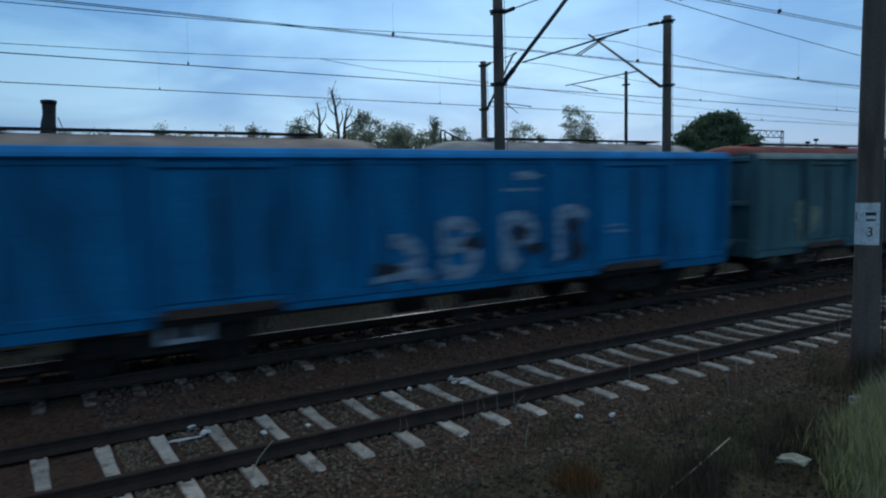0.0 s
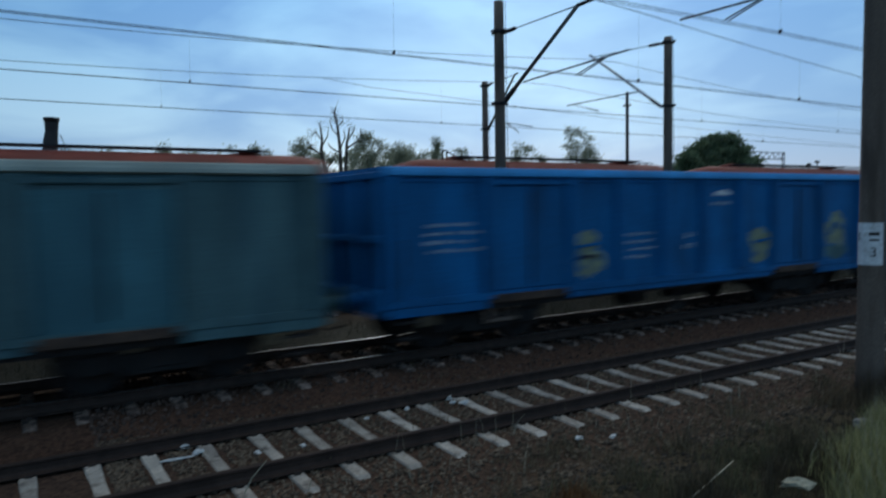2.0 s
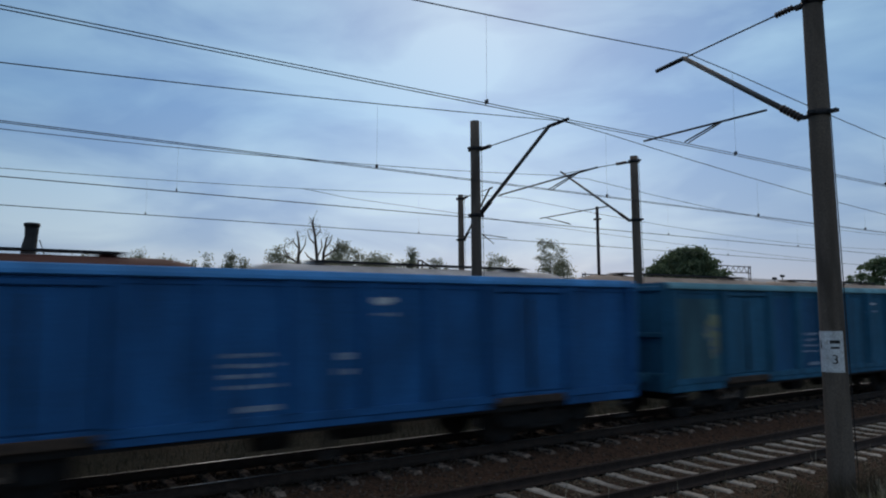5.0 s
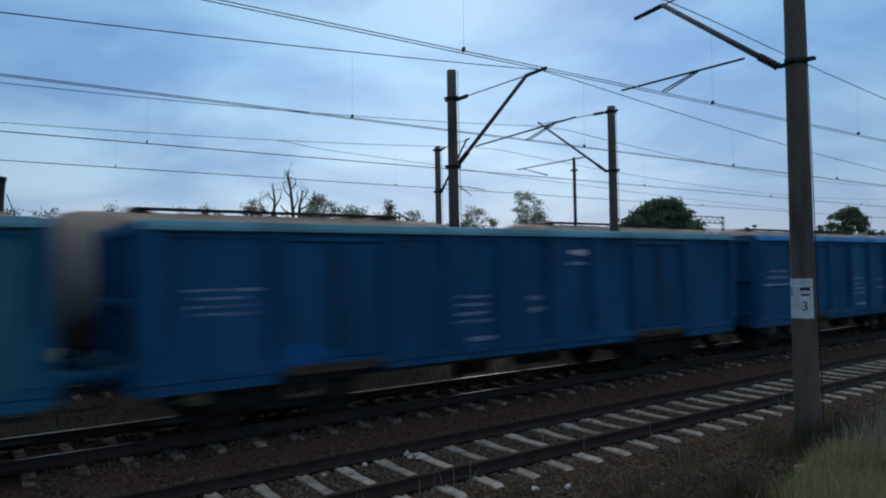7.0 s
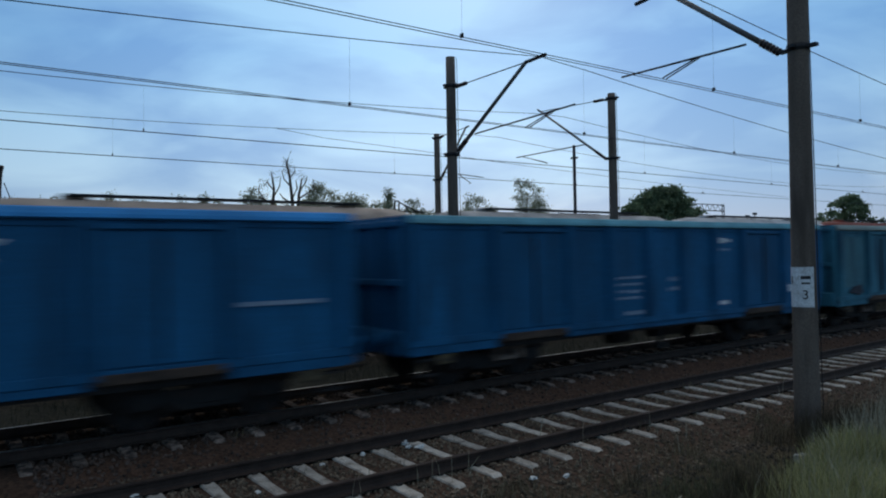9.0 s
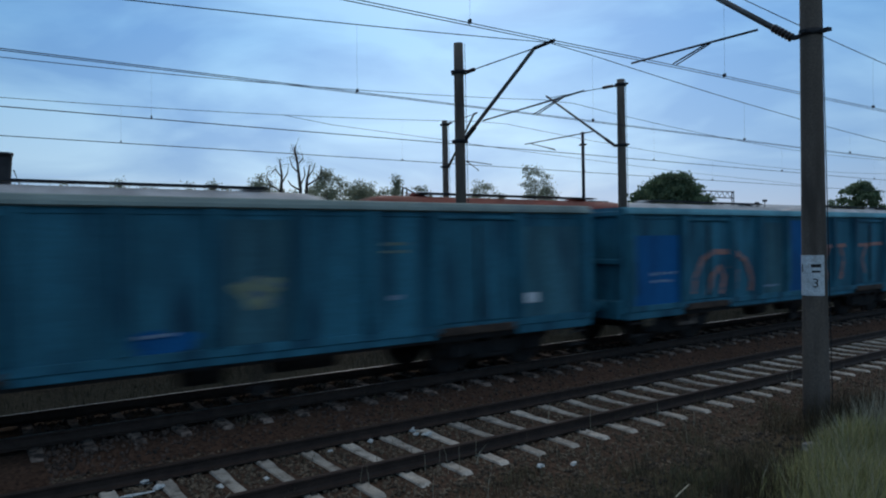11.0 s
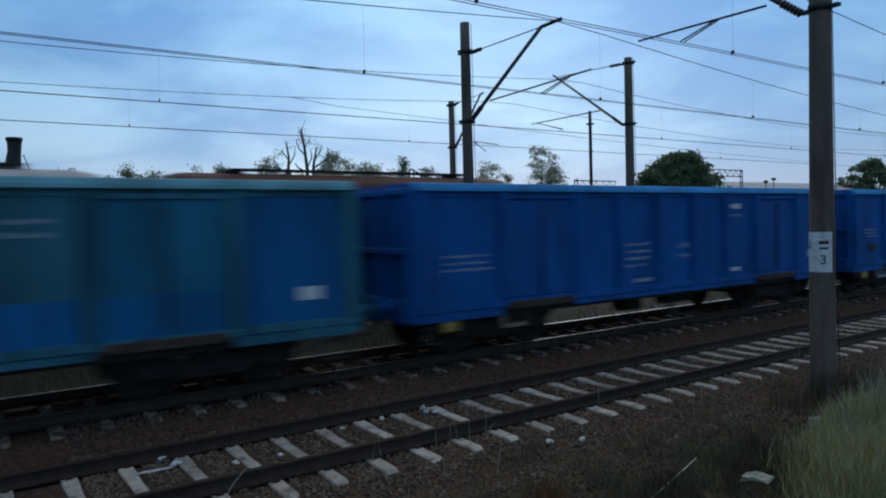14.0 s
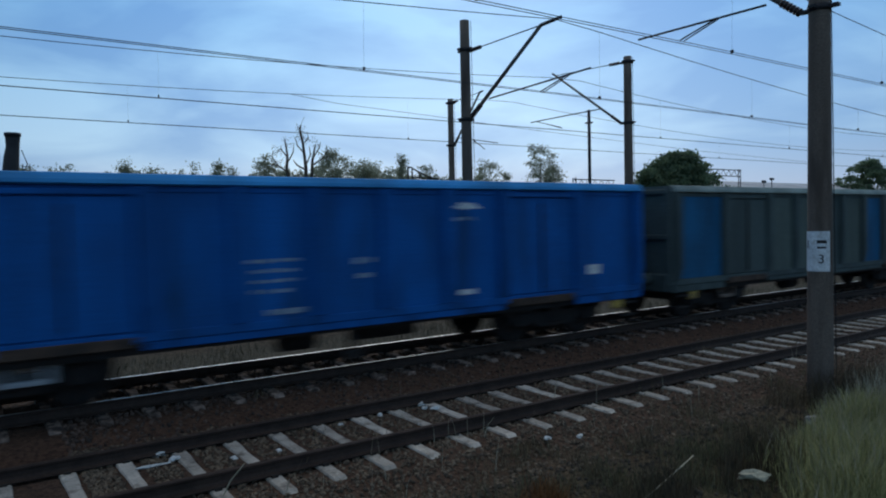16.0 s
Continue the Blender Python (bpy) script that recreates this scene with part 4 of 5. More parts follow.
def hopper_walkway():
    bm = bmesh.new()
    add_box(bm, -3.7, 3.7, -0.66, -0.26, 3.93, 3.975)
    for x in (-3.6, -2.2, -0.75, 0.75, 2.2, 3.6):
        add_box(bm, x - 0.03, x + 0.03, -0.6, -0.55, 3.75, 3.935)
    return bm


def hopper_frame():
    bm = bmesh.new()
    add_box(bm, -5.6, 5.6, -0.3, 0.3, 0.85, 1.05)
    for s in (-1, 1):
        add_box(bm, -5.6, 5.6, *sorted((s * 1.1, s * 1.2)), 0.9, 1.1)
        for x in (-4.7, -2.3, 0, 2.3, 4.7):
            add_box(bm, x - 0.05, x + 0.05, *sorted((s * 1.12, s * 1.22)), 1.1, 1.9)
    return bm


def hopper(paint, label):
    w = thing("hopper_wagon", label=label, category="freight wagon", group="wagons of the far goods train")
    part("hopper_body", shared("hopper_body", hopper_body, PAINT[paint]), None, w)
    part("underframe", shared("hopper_frame", hopper_frame, M["bogie"]), None, w)
    part("walkway", shared("hopper_walkway", hopper_walkway, M["steel"]), None, w)
    for x in (-3.4, 3.4):
        part("hatch", shared("hatch%d" % x, hopper_hatch(x), PAINT[paint]), None, w)
    for e in (-1, 1):
        bg = part("bogie", shared("bogie", bogie_bm, M["bogie"]), None, w)
        bg.location = (e * 3.6, 0, 0.06)
        for x in (-0.9, 0.9):
            FAR_WHEELSETS.append((x, 0.4, part("wheelset", shared("wheelset", wheelset_bm, M["bogie"]), None, bg)))
    return w


WORDS = {"brown": "dusty brown hopper wagon with a domed top", "red": "rust-red hopper wagon with a domed top", "white": "off-white hopper wagon with a dark roof walkway", "sand": "tan dusty hopper wagon with a domed top",
         "cement": "cement-grey hopper wagon with a domed top"}
# the middle of each wagon along the line when the clip begins, from the first to the last
FAR_TRAIN = [(u, hopper(c, WORDS[c])) for u, c in (
    (-9.3, "sand"), (3.4, "sand"), (16.2, "cement"), (29.2, "red"), (42.3, "red"), (55.2, "red"), (67.2, "brown"), (79.2, "white"), (91.2, "sand"), (102.5, "sand"), (116.0, "sand"), (128.4, "sand"),
    (140.4, "cement"), (152.7, "white"), (164.7, "red"), (175.3, "white"), (187.9, "white"), (199.6, "brown"))]


# ---- overhead line ----
def mast(x, y, base, top, r0, r1, sides, label, clamps, steel=False):
    t = thing("catenary_mast", pose(x, y, 0), label=label, category="catenary mast")
    n = 14
    part("pole", tube([(0, 0, base + (top - base) * i / n) for i in range(n + 1)], [r0 + (r1 - r0) * i / n for i in range(n + 1)], sides), M["steel" if steel else "mast"], t)
    for z in clamps:
        q = r0 + (r1 - r0) * (z - base) / (top - base)
        bm = tube([(0, 0, z - 0.05), (0, 0, z + 0.05)], q + 0.015, 14)
        add_box(bm, -q - 0.1, q + 0.1, -0.05, 0.05, z - 0.025, z + 0.025)
        add_box(bm, -0.05, 0.05, -q - 0.14, q + 0.14, z - 0.025, z + 0.025)
        part("clamp_band", bm, M["steel"], t)
    if not steel:
        part("earth_wire", tube([(r0 * 0.75 + 0.05, -r0 * 0.6 - 0.04, base), (r1 + 0.04, -0.06, top)], 0.008, 5), M["wire"], t)
    return t


def insulator(a, b, r=0.075):
    a, b = Vector(a), Vector(b)
    bm = bmesh.new()
    n = 6
    pts, rad = [], []
    for i in range(n):
        for f, q in ((0.05, 0.5), (0.35, 1.0), (0.7, 0.9), (0.95, 0.45)):
            pts.append(a.lerp(b, (i + f) / n))
            rad.append(r * q)
    return add_tube(bm, pts, rad, 10)


def cantilever(t, s, hi, top_z, low, reach, tip, reg=None, r=0.045, mast_r=0.15, hook=None):
    """An arm on a mast: a slanting tube, a top tie with insulators, a head piece and a registration arm. s: +1 towards the far side.
    hi, low: heights of the tie's and the tube's feet; reach, top_z: the tube's head; tip: the end of the head piece; hook: where the steady arm starts along the registration arm, and how far out it ends."""
    y = lambda d: s * d
    foot, head = Vector((0, y(mast_r + 0.12), low)), Vector((0, y(reach), top_z))
    part("bracket_tube", tube([foot.lerp(head, 0.13), head], [r, r * 0.9], 10), M["tube"], t)
    part("insulator", insulator(foot, foot.lerp(head, 0.15), r * 1.45), M["insulator"], t)
    part("head_piece", tube([head, Vector((0, y(tip[0]), tip[1]))], [r * 0.9, r * 0.8], 8), M["steel"], t)
    a, b = Vector((0, y(mast_r), hi)), head
    part("top_tie", tube([a.lerp(b, 0.2), b], 0.014, 6), M["wire"], t)
    part("insulator", insulator(a.lerp(b, 0.06), a.lerp(b, 0.2), 0.055), M["insulator"], t)
    part("tie_lug", tube([a, a.lerp(b, 0.08)], 0.018, 6), M["steel"], t)
    if reg:
        (r0, z0), (r1, z1), drop = reg
        p, q = Vector((0, y(r0), z0)), Vector((0, y(r1), z1))
        part("registration_arm", tube([p, q], 0.02, 6), M["steel"], t)
        k = p.lerp(q, hook[0] if hook else 0.35)
        e = Vector((0, y(hook[1] if hook else (r0 + r1) / 2 + 0.35), drop))
        part("steady_arm", tube([k, e + Vector((0.05, 0, 0.03)), e], 0.014, 6), M["steel"], t)
        part("steady_arm", tube([k + Vector((0.06, 0, 0)), e + Vector((0.1, 0, 0))], 0.012, 6), M["steel"], t)


XA, XB = 11.2, 17.9
m_r = mast(XA, 5.72, -0.4, 9.2, 0.198, 0.138, 18, "round grey-brown concrete catenary mast with a white plate, standing in grass", (5.93, 7.8))
cantilever(m_r, 1, 7.85, 7.66, 5.93, 2.5, (3.16, 7.60), ((0.88, 6.22), (3.54, 6.25), 6.02), 0.05, 0.17)
m_a = mast(XA, 15.0, -0.4, 8.05, 0.16, 0.125, 18, "round concrete catenary mast behind the main track", (5.45, 7.28))
cantilever(m_a, -1, 7.22, 7.22, 5.5, 2.94, (3.6, 7.24), ((1.0, 5.85), (4.46, 5.95), 5.70), 0.05, 0.13, (0.80, 2.87))
m_b = mast(XB, 15.25, -0.4, 7.95, 0.16, 0.125, 18, "round concrete catenary mast between the goods trains", (5.83, 7.78))
cantilever(m_b, 1, 7.8, 7.95, 5.83, 3.3, (3.45, 8.05), ((1.15, 6.45), (4.65, 6.45), 6.05), 0.04, 0.13, (0.92, 3.1))
m_c = mast(XB, 25.1, -0.4, 8.15, 0.16, 0.125, 16, "round concrete catenary mast beyond the far tracks", (6.13, 7.97))
cantilever(m_c, -1, 7.97, 8.1, 6.13, 2.1, (2.3, 8.12), ((0.6, 6.4), (3.2, 5.9), 5.75), 0.045, 0.13)
m_d = mast(24.5, 23.2, -0.4, 7.9, 0.085, 0.07, 8, "thin dark steel catenary mast beyond the far tracks", (7.3,), steel=True)

# white plate wrapped on the nearest mast
bm = bmesh.new()
ring = []
for i in range(11):
    a = radians(137 + 115 * i / 10)
    ring.append([(0.188 + d) * math.cos(a) for d in (0.0, 0.008)] + [(0.188 + d) * math.sin(a) for d in (0.0, 0.008)])
cols = []
for xi, xo, yi, yo in ring:
    cols.append([bm.verts.new(p) for p in ((xi, yi, 1.82), (xo, yo, 1.82), (xo, yo, 2.45), (xi, yi, 2.45))])
for a, b in zip(cols, cols[1:]):
    for k in range(4):
        bm.faces.new((a[k], a[(k + 1) % 4], b[(k + 1) % 4], b[k]))
bm.faces.new(cols[0])
bm.faces.new(cols[-1])
bmesh.ops.recalc_face_normals(bm, faces=bm.faces)
plate_ob = part("number_plate", bm, M["sign"], m_r, "white enamel plate with dark bars")


def on_plate(deg, z0, z1, d0, name="plate_mark"):
    bm = bmesh.new()
    n = 5
    cs = []
    for i in range(n + 1):
        a = radians(deg + d0 * (i / n - 0.5))
        cs.append([bm.verts.new((r * math.cos(a), r * math.sin(a), z)) for r, z in ((0.1955, z0), (0.1985, z0), (0.1985, z1), (0.1955, z1))])
    for a, b in zip(cs, cs[1:]):
        for k in range(4):
            bm.faces.new((a[k], a[(k + 1) % 4], b[(k + 1) % 4], b[k]))
    bm.faces.new(cs[0])
    bm.faces.new(cs[-1])
    bmesh.ops.recalc_face_normals(bm, faces=bm.faces)
    part(name, bm, M["black"], plate_ob)


on_plate(214, 2.26, 2.31, 42)
on_plate(214, 2.18, 2.21, 36)
digit_curve = bpy.data.curves.new("digit", "FONT")
digit_curve.body, digit_curve.size, digit_curve.extrude, digit_curve.align_x = "3", 0.20, 0.0015, "CENTER"
digit = part("plate_digit", bpy.data.meshes.new_from_object(bpy.data.objects.new("digit", digit_curve)), M["black"], plate_ob)
digit.matrix_basis = pose(0.1985 * math.cos(radians(212)), 0.1985 * math.sin(radians(212)), 1.95, 90, 0, 212 + 90)
on_plate(150, 2.18, 2.31, 6)


def line(name, y, contact, hang, at, span, sag, label, wires=2):
    """A catenary over one track: contact wires, a sagging carrier wire and its droppers."""
    t = thing(name, pose(0, y, 0), label=label, category="overhead line")
    carrier = lambda x: hang - sag * (1 - ((((x - at) % span) / span) * 2 - 1) ** 2)
    for i in range(wires):
        d = (i - (wires - 1) / 2) * 0.10
        part("contact_wire", tube([(x, d + abs(x - at) * 0.006 if x < 80 else d, contact) for x in (-40, at, 70, 400)], 0.0066 if wires > 1 else 0.0125, 6), M["wire"], t)
    part("carrier_wire", tube([(x, 0, carrier(x)) for x in np.arange(-40, 220, 1.5)], 0.009, 6), M["wire"], t)
    x = at - 6 * math.floor((at + 30) / 6)
    while x < 90:
        if abs((x - at + span / 2) % span - span / 2) > 1 and carrier(x) > contact + 0.05:
            bm = tube([(x, 0, contact + 0.005), (x + 0.02, 0, carrier(x))], 0.0016, 4)
            add_box(bm, x - 0.012, x + 0.012, -0.03, 0.03, contact - 0.005, contact + 0.06)
            part("dropper", bm, M["wire"], t)
        x += 6.2 if wires > 1 else 9.4
    return t


line("overhead_line", 8.0, 5.87, 7.66, XA, 60, 1.35, "overhead line with twin contact wires above the little-used track")
line("overhead_line", Y2, 5.53, 7.18, XA, 62, 1.4, "overhead line with twin contact wires above the near goods train")
line("overhead_line", Y3, 5.90, 7.75, XB, 39, 0.82, "overhead line above the far goods train", 1)
far_line = line("overhead_line", 21.6, 5.79, 7.57, XB, 44, 0.85, "overhead line above the farther track", 1)
part("cross_wire", tube([(9.0, 0, 7.02), (10.7, 0, 6.85), (15.0, 0, 6.68), (18.1, 0, 6.53), (30.0, 0, 6.1), (42.0, 0, 5.85)], 0.008, 6), M["wire"], far_line)


# ---- trees ----
def crown(blobs, count, leaf, seed):
    rng = random.Random(seed)
    verts, faces = [], []
    total = sum(b[3] ** 2 for b in blobs)
    for bx, by, bz, r in blobs:
        for _ in range(int(count * r * r / total)):
            d = Vector((rng.gauss(0, 1), rng.gauss(0, 1), rng.gauss(0, 1))).normalized() * r * (rng.random() ** 0.45)
            q = 0.72 + 0.5 * noise.noise((d.x * 0.9 + bx, d.y * 0.9 + by, d.z * 0.9 + bz))
            p = Vector((bx, by, bz)) + Vector((d.x, d.y, d.z * 0.9)) * (q + 0.28)
            rot = Euler((rng.uniform(0, 6.3), rng.uniform(0, 6.3), rng.uniform(0, 6.3))).to_matrix()
            s = leaf * rng.uniform(0.5, 1.3)
            base = len(verts)
            for c in ((-0.5, 0, 0), (0, -0.32, 0.08), (0.6, 0, 0), (0, 0.32, 0.08)):
                verts.append(p + rot @ (Vector(c) * s))
            faces += [(base, base + 1, base + 2), (base, base + 2, base + 3)]
    me = bpy.data.meshes.new("crown")
    me.from_pydata(verts, [], faces)
    return me


def tree(x, y, blobs, seed, label, mat, trunk, leaves):
    t = thing("tree", pose(x, y, -0.6), label=label, category="tree")
    rng = random.Random(seed)
    top = max(b[2] for b in blobs)
    bm = tube([(0, 0, 0), (0.1, 0.05, top * 0.4), (rng.uniform(-0.3, 0.3), 0, top * 0.75), (blobs[0][0] * 0.5, 0, top)], [trunk, trunk * 0.75, trunk * 0.45, 0.04], 8)
    for b in blobs:
        z = top * rng.uniform(0.3, 0.55)
        add_tube(bm, [(0.05, 0.02, z), (b[0] * 0.5, b[1] * 0.5, (z + b[2]) / 2 + 0.2), (b[0], b[1], b[2])], [trunk * 0.45, trunk * 0.3, 0.03], 6)
    part("trunk", bm, M["bark"], t)
    part("crown", leaves, M[mat], t)
    return t


def leafy_crown(w, h, count, leaf, seed, low, shape):
    """Leaves gathered in many small clumps on an uneven outline, with sky between them. shape: half width at a share of the height."""
    rng = random.Random(seed)
    verts, faces = [], []
    clumps = max(18, int(count / 45))
    for _ in range(clumps):
        zz = low + (1 - low) * rng.random() ** 0.9
        a, q = rng.uniform(0, 6.3), rng.random() ** 0.42
        side = 1.0 + 0.34 * noise.noise((math.cos(a) * 1.1 + seed * 0.37, math.sin(a) * 1.1, zz * 3.1)) + 0.16 * noise.noise((math.cos(a) * 3 + seed, math.sin(a) * 3, zz * 9))
        c = Vector((math.cos(a) * q * 0.5 * w * shape(zz) * side, math.sin(a) * q * 0.5 * w * shape(zz) * side, zz * h * (1 + 0.03 * rng.uniform(-1, 1))))
        r = max(0.38, min(w, h * 0.4) * rng.uniform(0.055, 0.11))
        for _ in range(count // clumps):
            p = c + Vector((rng.gauss(0, r), rng.gauss(0, r), rng.gauss(0, r * 0.62)))
            rot = Euler((rng.uniform(0, 6.3), rng.uniform(0, 6.3), rng.uniform(0, 6.3))).to_matrix()
            k = leaf * rng.uniform(0.5, 1.3)
            base = len(verts)
            for v in ((-0.5, 0, 0), (0, -0.32, 0.08), (0.6, 0, 0), (0, 0.32, 0.08)):
                verts.append(p + rot @ (Vector(v) * k))
            faces += [(base, base + 1, base + 2), (base, base + 2, base + 3)]
    me = bpy.data.meshes.new("crown")
    me.from_pydata(verts, [], faces)
    return me


def dome(z):
    return max(0.05, 1 - max(0.0, (z - 0.45) / 0.57)) ** 0.52


def spire(z):
    return max(0.04, 1.02 - z) ** 0.8 * 1.6


def slender(z):
    return (0.35 + 0.65 * max(0.0, math.sin(math.pi * min(1.0, max(0.0, (z - 0.28) / 0.78)))) ** 0.7)


def boughs(rng, w, h):
    return [(rng.uniform(-0.33, 0.33) * w, rng.uniform(-0.3, 0.3) * w, h * rng.uniform(0.55, 0.9), 1.0) for _ in range(9)] + [(0.05 * w, 0, h * 0.93, 1.0)]


# x, y, width, height, leaves
rng = random.Random(21)
for x, y, w, h, n, mat, words in (
    (80.4, 60.0, 13.4, 11.9, 7500, "leaf", "broad dark green leafy tree with a rounded uneven crown"),
    (74.2, 60.0, 5.2, 9.6, 1300, "leaf", "low green bush beside the broad tree"),
    (82.9, 90.0, 5.2, 16.5, 1500, "needle", "slender birch-like tree with an open grey-green crown"),
    (86.3, 90.0, 6.3, 12.9, 1300, "needle", "low grey-green tree beside the slender one"),
    (71.5, 90.0, 4.8, 13.3, 1000, "needle", "small dark tree beyond the line"),
    (75.5, 90.0, 2.5, 11.1, 400, "needle", "small grey-green bush beyond the line"),
    (201.5, 90.0, 19.0, 17.6, 2600, "leaf", "wide dark tree beside the long building"),
    (34.0, 90.0, 5.5, 12.6, 1100, "needle", "grey-green tree with a lopsided crown"),
    (42.5, 88.0, 5.6, 13.4, 900, "needle", "grey-green tree in the far hedge"),
    (45.5, 90.0, 6.2, 12.9, 900, "needle", "grey-green tree in the far hedge"),
    (49.0, 91.0, 6.2, 12.6, 900, "needle", "grey-green tree in the far hedge"),
    (53.8, 88.0, 3.6, 13.4, 700, "needle", "pointed dark conifer in the far hedge"),
    (44.0, 93.0, 6.2, 12.2, 700, "needle", "low tree in the far hedge"),
    (47.3, 86.0, 5.0, 12.0, 600, "needle", "low tree in the far hedge"),
    (51.5, 92.0, 5.8, 12.2, 700, "needle", "low tree in the far hedge"),
    (56.4, 92.0, 5.0, 12.0, 600, "needle", "low tree in the far hedge"),
    (59.0, 90.0, 6.2, 12.2, 700, "needle", "low tree in the far hedge"),
    (27.6, 90.0, 1.9, 12.0, 400, "needle", "narrow dark conifer on the skyline"),
    (24.6, 90.0, 1.7, 11.3, 300, "needle", "narrow dark conifer on the skyline"),
    (16.5, 90.0, 3.2, 11.2, 500, "needle", "small tree on the skyline"),
    (20.5, 92.0, 4.2, 11.0, 500, "needle", "small tree on the skyline"),
    (30.0, 92.0, 3.2, 11.0, 400, "needle", "small tree on the skyline"),
    (6.6, 90.0, 3.8, 10.7, 300, "needle", "small grey-green tree on the skyline"),
    (9.6, 90.0, 3.9, 10.4, 300, "needle", "small grey-green tree on the skyline"),
):
    seed = rng.randrange(999)
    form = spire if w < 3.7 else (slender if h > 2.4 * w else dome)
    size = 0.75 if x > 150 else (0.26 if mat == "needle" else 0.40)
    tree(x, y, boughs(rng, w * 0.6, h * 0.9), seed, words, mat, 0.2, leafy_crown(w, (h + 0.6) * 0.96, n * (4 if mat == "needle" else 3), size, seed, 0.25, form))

# the low woods along the skyline
blobs = []
for i in range(620):
    x = rng.uniform(-12, 74)
    lift = 0.9 * noise.noise((x * 0.11, 0.0, 7.0)) + 0.8 * noise.noise((x * 0.45, 0.0, 2.0)) + 0.5 * noise.noise((x * 1.3, 0.0, 5.0))
    if 39 < x < 58:
        lift += 1.0
    if x < 14:
        lift -= 0.7
    top = 9.6 + lift + x * 0.014
    blobs.append((x, 98 + rng.uniform(-4, 4), 2.0 + (top - 2.0) * rng.random() ** 0.45, rng.uniform(0.45, 1.1)))
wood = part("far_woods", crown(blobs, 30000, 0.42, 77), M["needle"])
tagged(wood, "low hazy belt of distant trees along the skyline", "woods", kind="stuff")

# the bare tree: three leaning stems with short broken limbs
t = thing("bare_tree", pose(24.0, 55.0, -0.7), label="bare dead tree with three stems and broken branches", category="tree")
bm = bmesh.new()
add_tube(bm, [(0.1, 0, 0), (0.2, 0, 6), (0.25, 0.1, 8.4), (0.0, 0, 10.4), (-0.25, 0, 11.4), (-0.1, 0, 12.0)], [0.24, 0.18, 0.15, 0.11, 0.08, 0.04], 8)
add_tube(bm, [(-0.9, 0, 0), (-1.0, 0, 6.4), (-1.5, 0, 8.2), (-1.4, 0, 9.4), (-1.6, 0, 10.7)], [0.22, 0.17, 0.14, 0.10, 0.05], 8)
add_tube(bm, [(0.8, 0.2, 0), (0.75, 0.2, 7), (0.9, 0.2, 9.0), (1.2, 0.2, 10.4)], [0.2, 0.16, 0.12, 0.05], 8)
for a, b, c, r in (((-1.4, 0, 8.0), (-2.3, 0, 8.5), (-2.6, 0, 8.6), 0.06), ((-1.4, 0, 9.2), (-2.0, 0, 9.9), (-2.3, 0, 9.5), 0.05), ((0.2, 0, 8.2), (-0.6, 0, 8.6), (-0.9, 0, 9.0), 0.06), ((0.85, 0.2, 8.6), (1.9, 0.2, 9.3), (2.6, 0.2, 9.5), 0.06),
                  ((0.9, 0.2, 9.2), (1.5, 0.2, 10.0), (1.7, 0.2, 10.6), 0.05), ((0.0, 0, 10.3), (0.5, 0, 10.9), (0.4, 0, 11.4), 0.04), ((-1.0, 0, 7), (-0.4, 0, 7.6), (-0.2, 0, 8.3), 0.05),
                  ((0.25, 0.1, 8.6), (0.7, 0.1, 9.5), (0.6, 0.1, 10.2), 0.06), ((-1.5, 0, 8.6), (-0.9, 0, 9.6), (-0.8, 0, 10.4), 0.05), ((0.1, 0, 9.6), (-0.5, 0, 10.2), (-0.7, 0, 10.9), 0.05), ((1.9, 0.2, 9.3), (2.3, 0.2, 9.9), (2.2, 0.2, 10.4), 0.035), ((-2.3, 0, 8.5), (-2.7, 0, 9.2), (-2.6, 0, 9.7), 0.035),
                  ((0.0, 0, 10.6), (-0.2, 0.1, 11.7), (0.2, 0.1, 12.6), 0.05)):
    add_tube(bm, [a, b, c], [r * 1.3, r * 1.0, 0.03], 6)
part("stem", bm, M["bark"], t)
tw = bmesh.new()
rr = random.Random(3)
for _ in range(190):
    p = Vector(rr.choice([(-0.2, 0, 11.5), (-0.3, 0, 11.0), (1.3, 0.2, 10.2), (2.3, 0.2, 9.4), (-2.3, 0, 9.6), (-2.5, 0, 8.6), (-1.5, 0, 10.2), (0.3, 0, 10.8)])) + Vector((rr.gauss(0, 0.25), rr.gauss(0, 0.2), rr.gauss(0, 0.25)))
    add_tube(tw, [p, p + Vector((rr.uniform(-0.35, 0.35), rr.uniform(-0.2, 0.2), rr.uniform(-0.1, 0.4)))], [0.018, 0.006], 3)
tagged(part("twigs", tw, M["bark"], t), kind="stuff")


# ---- signal, gantries and buildings beyond the far tracks ----
t = thing("railway_signal", pose(1.75, 30.0, -0.35), label="dark railway colour-light signal seen from behind, with ladder", category="railway signal")
part("post", tube([(0, 0, 0), (0, 0, 6.2)], 0.09, 10), M["steel"], t)
bm = bmesh.new()
rings = []
for z, dx, w, d in ((5.05, -0.10, 0.24, 0.20), (5.35, -0.09, 0.27, 0.22), (5.85, -0.05, 0.25, 0.20), (6.2, 0.0, 0.22, 0.17), (6.5, 0.01, 0.235, 0.18), (6.6, 0.01, 0.25, 0.2)):
    rings.append([bm.verts.new((dx + w * math.cos(2 * math.pi * k / 12), d * math.sin(2 * math.pi * k / 12), z)) for k in range(12)])
for a, b in zip(rings, rings[1:]):
    for k in range(12):
        bm.faces.new((a[k], a[(k + 1) % 12], b[(k + 1) % 12], b[k]))
bm.faces.new(rings[0][::-1])
bm.faces.new(rings[-1])
part("signal_head", bm, M["black"], t)
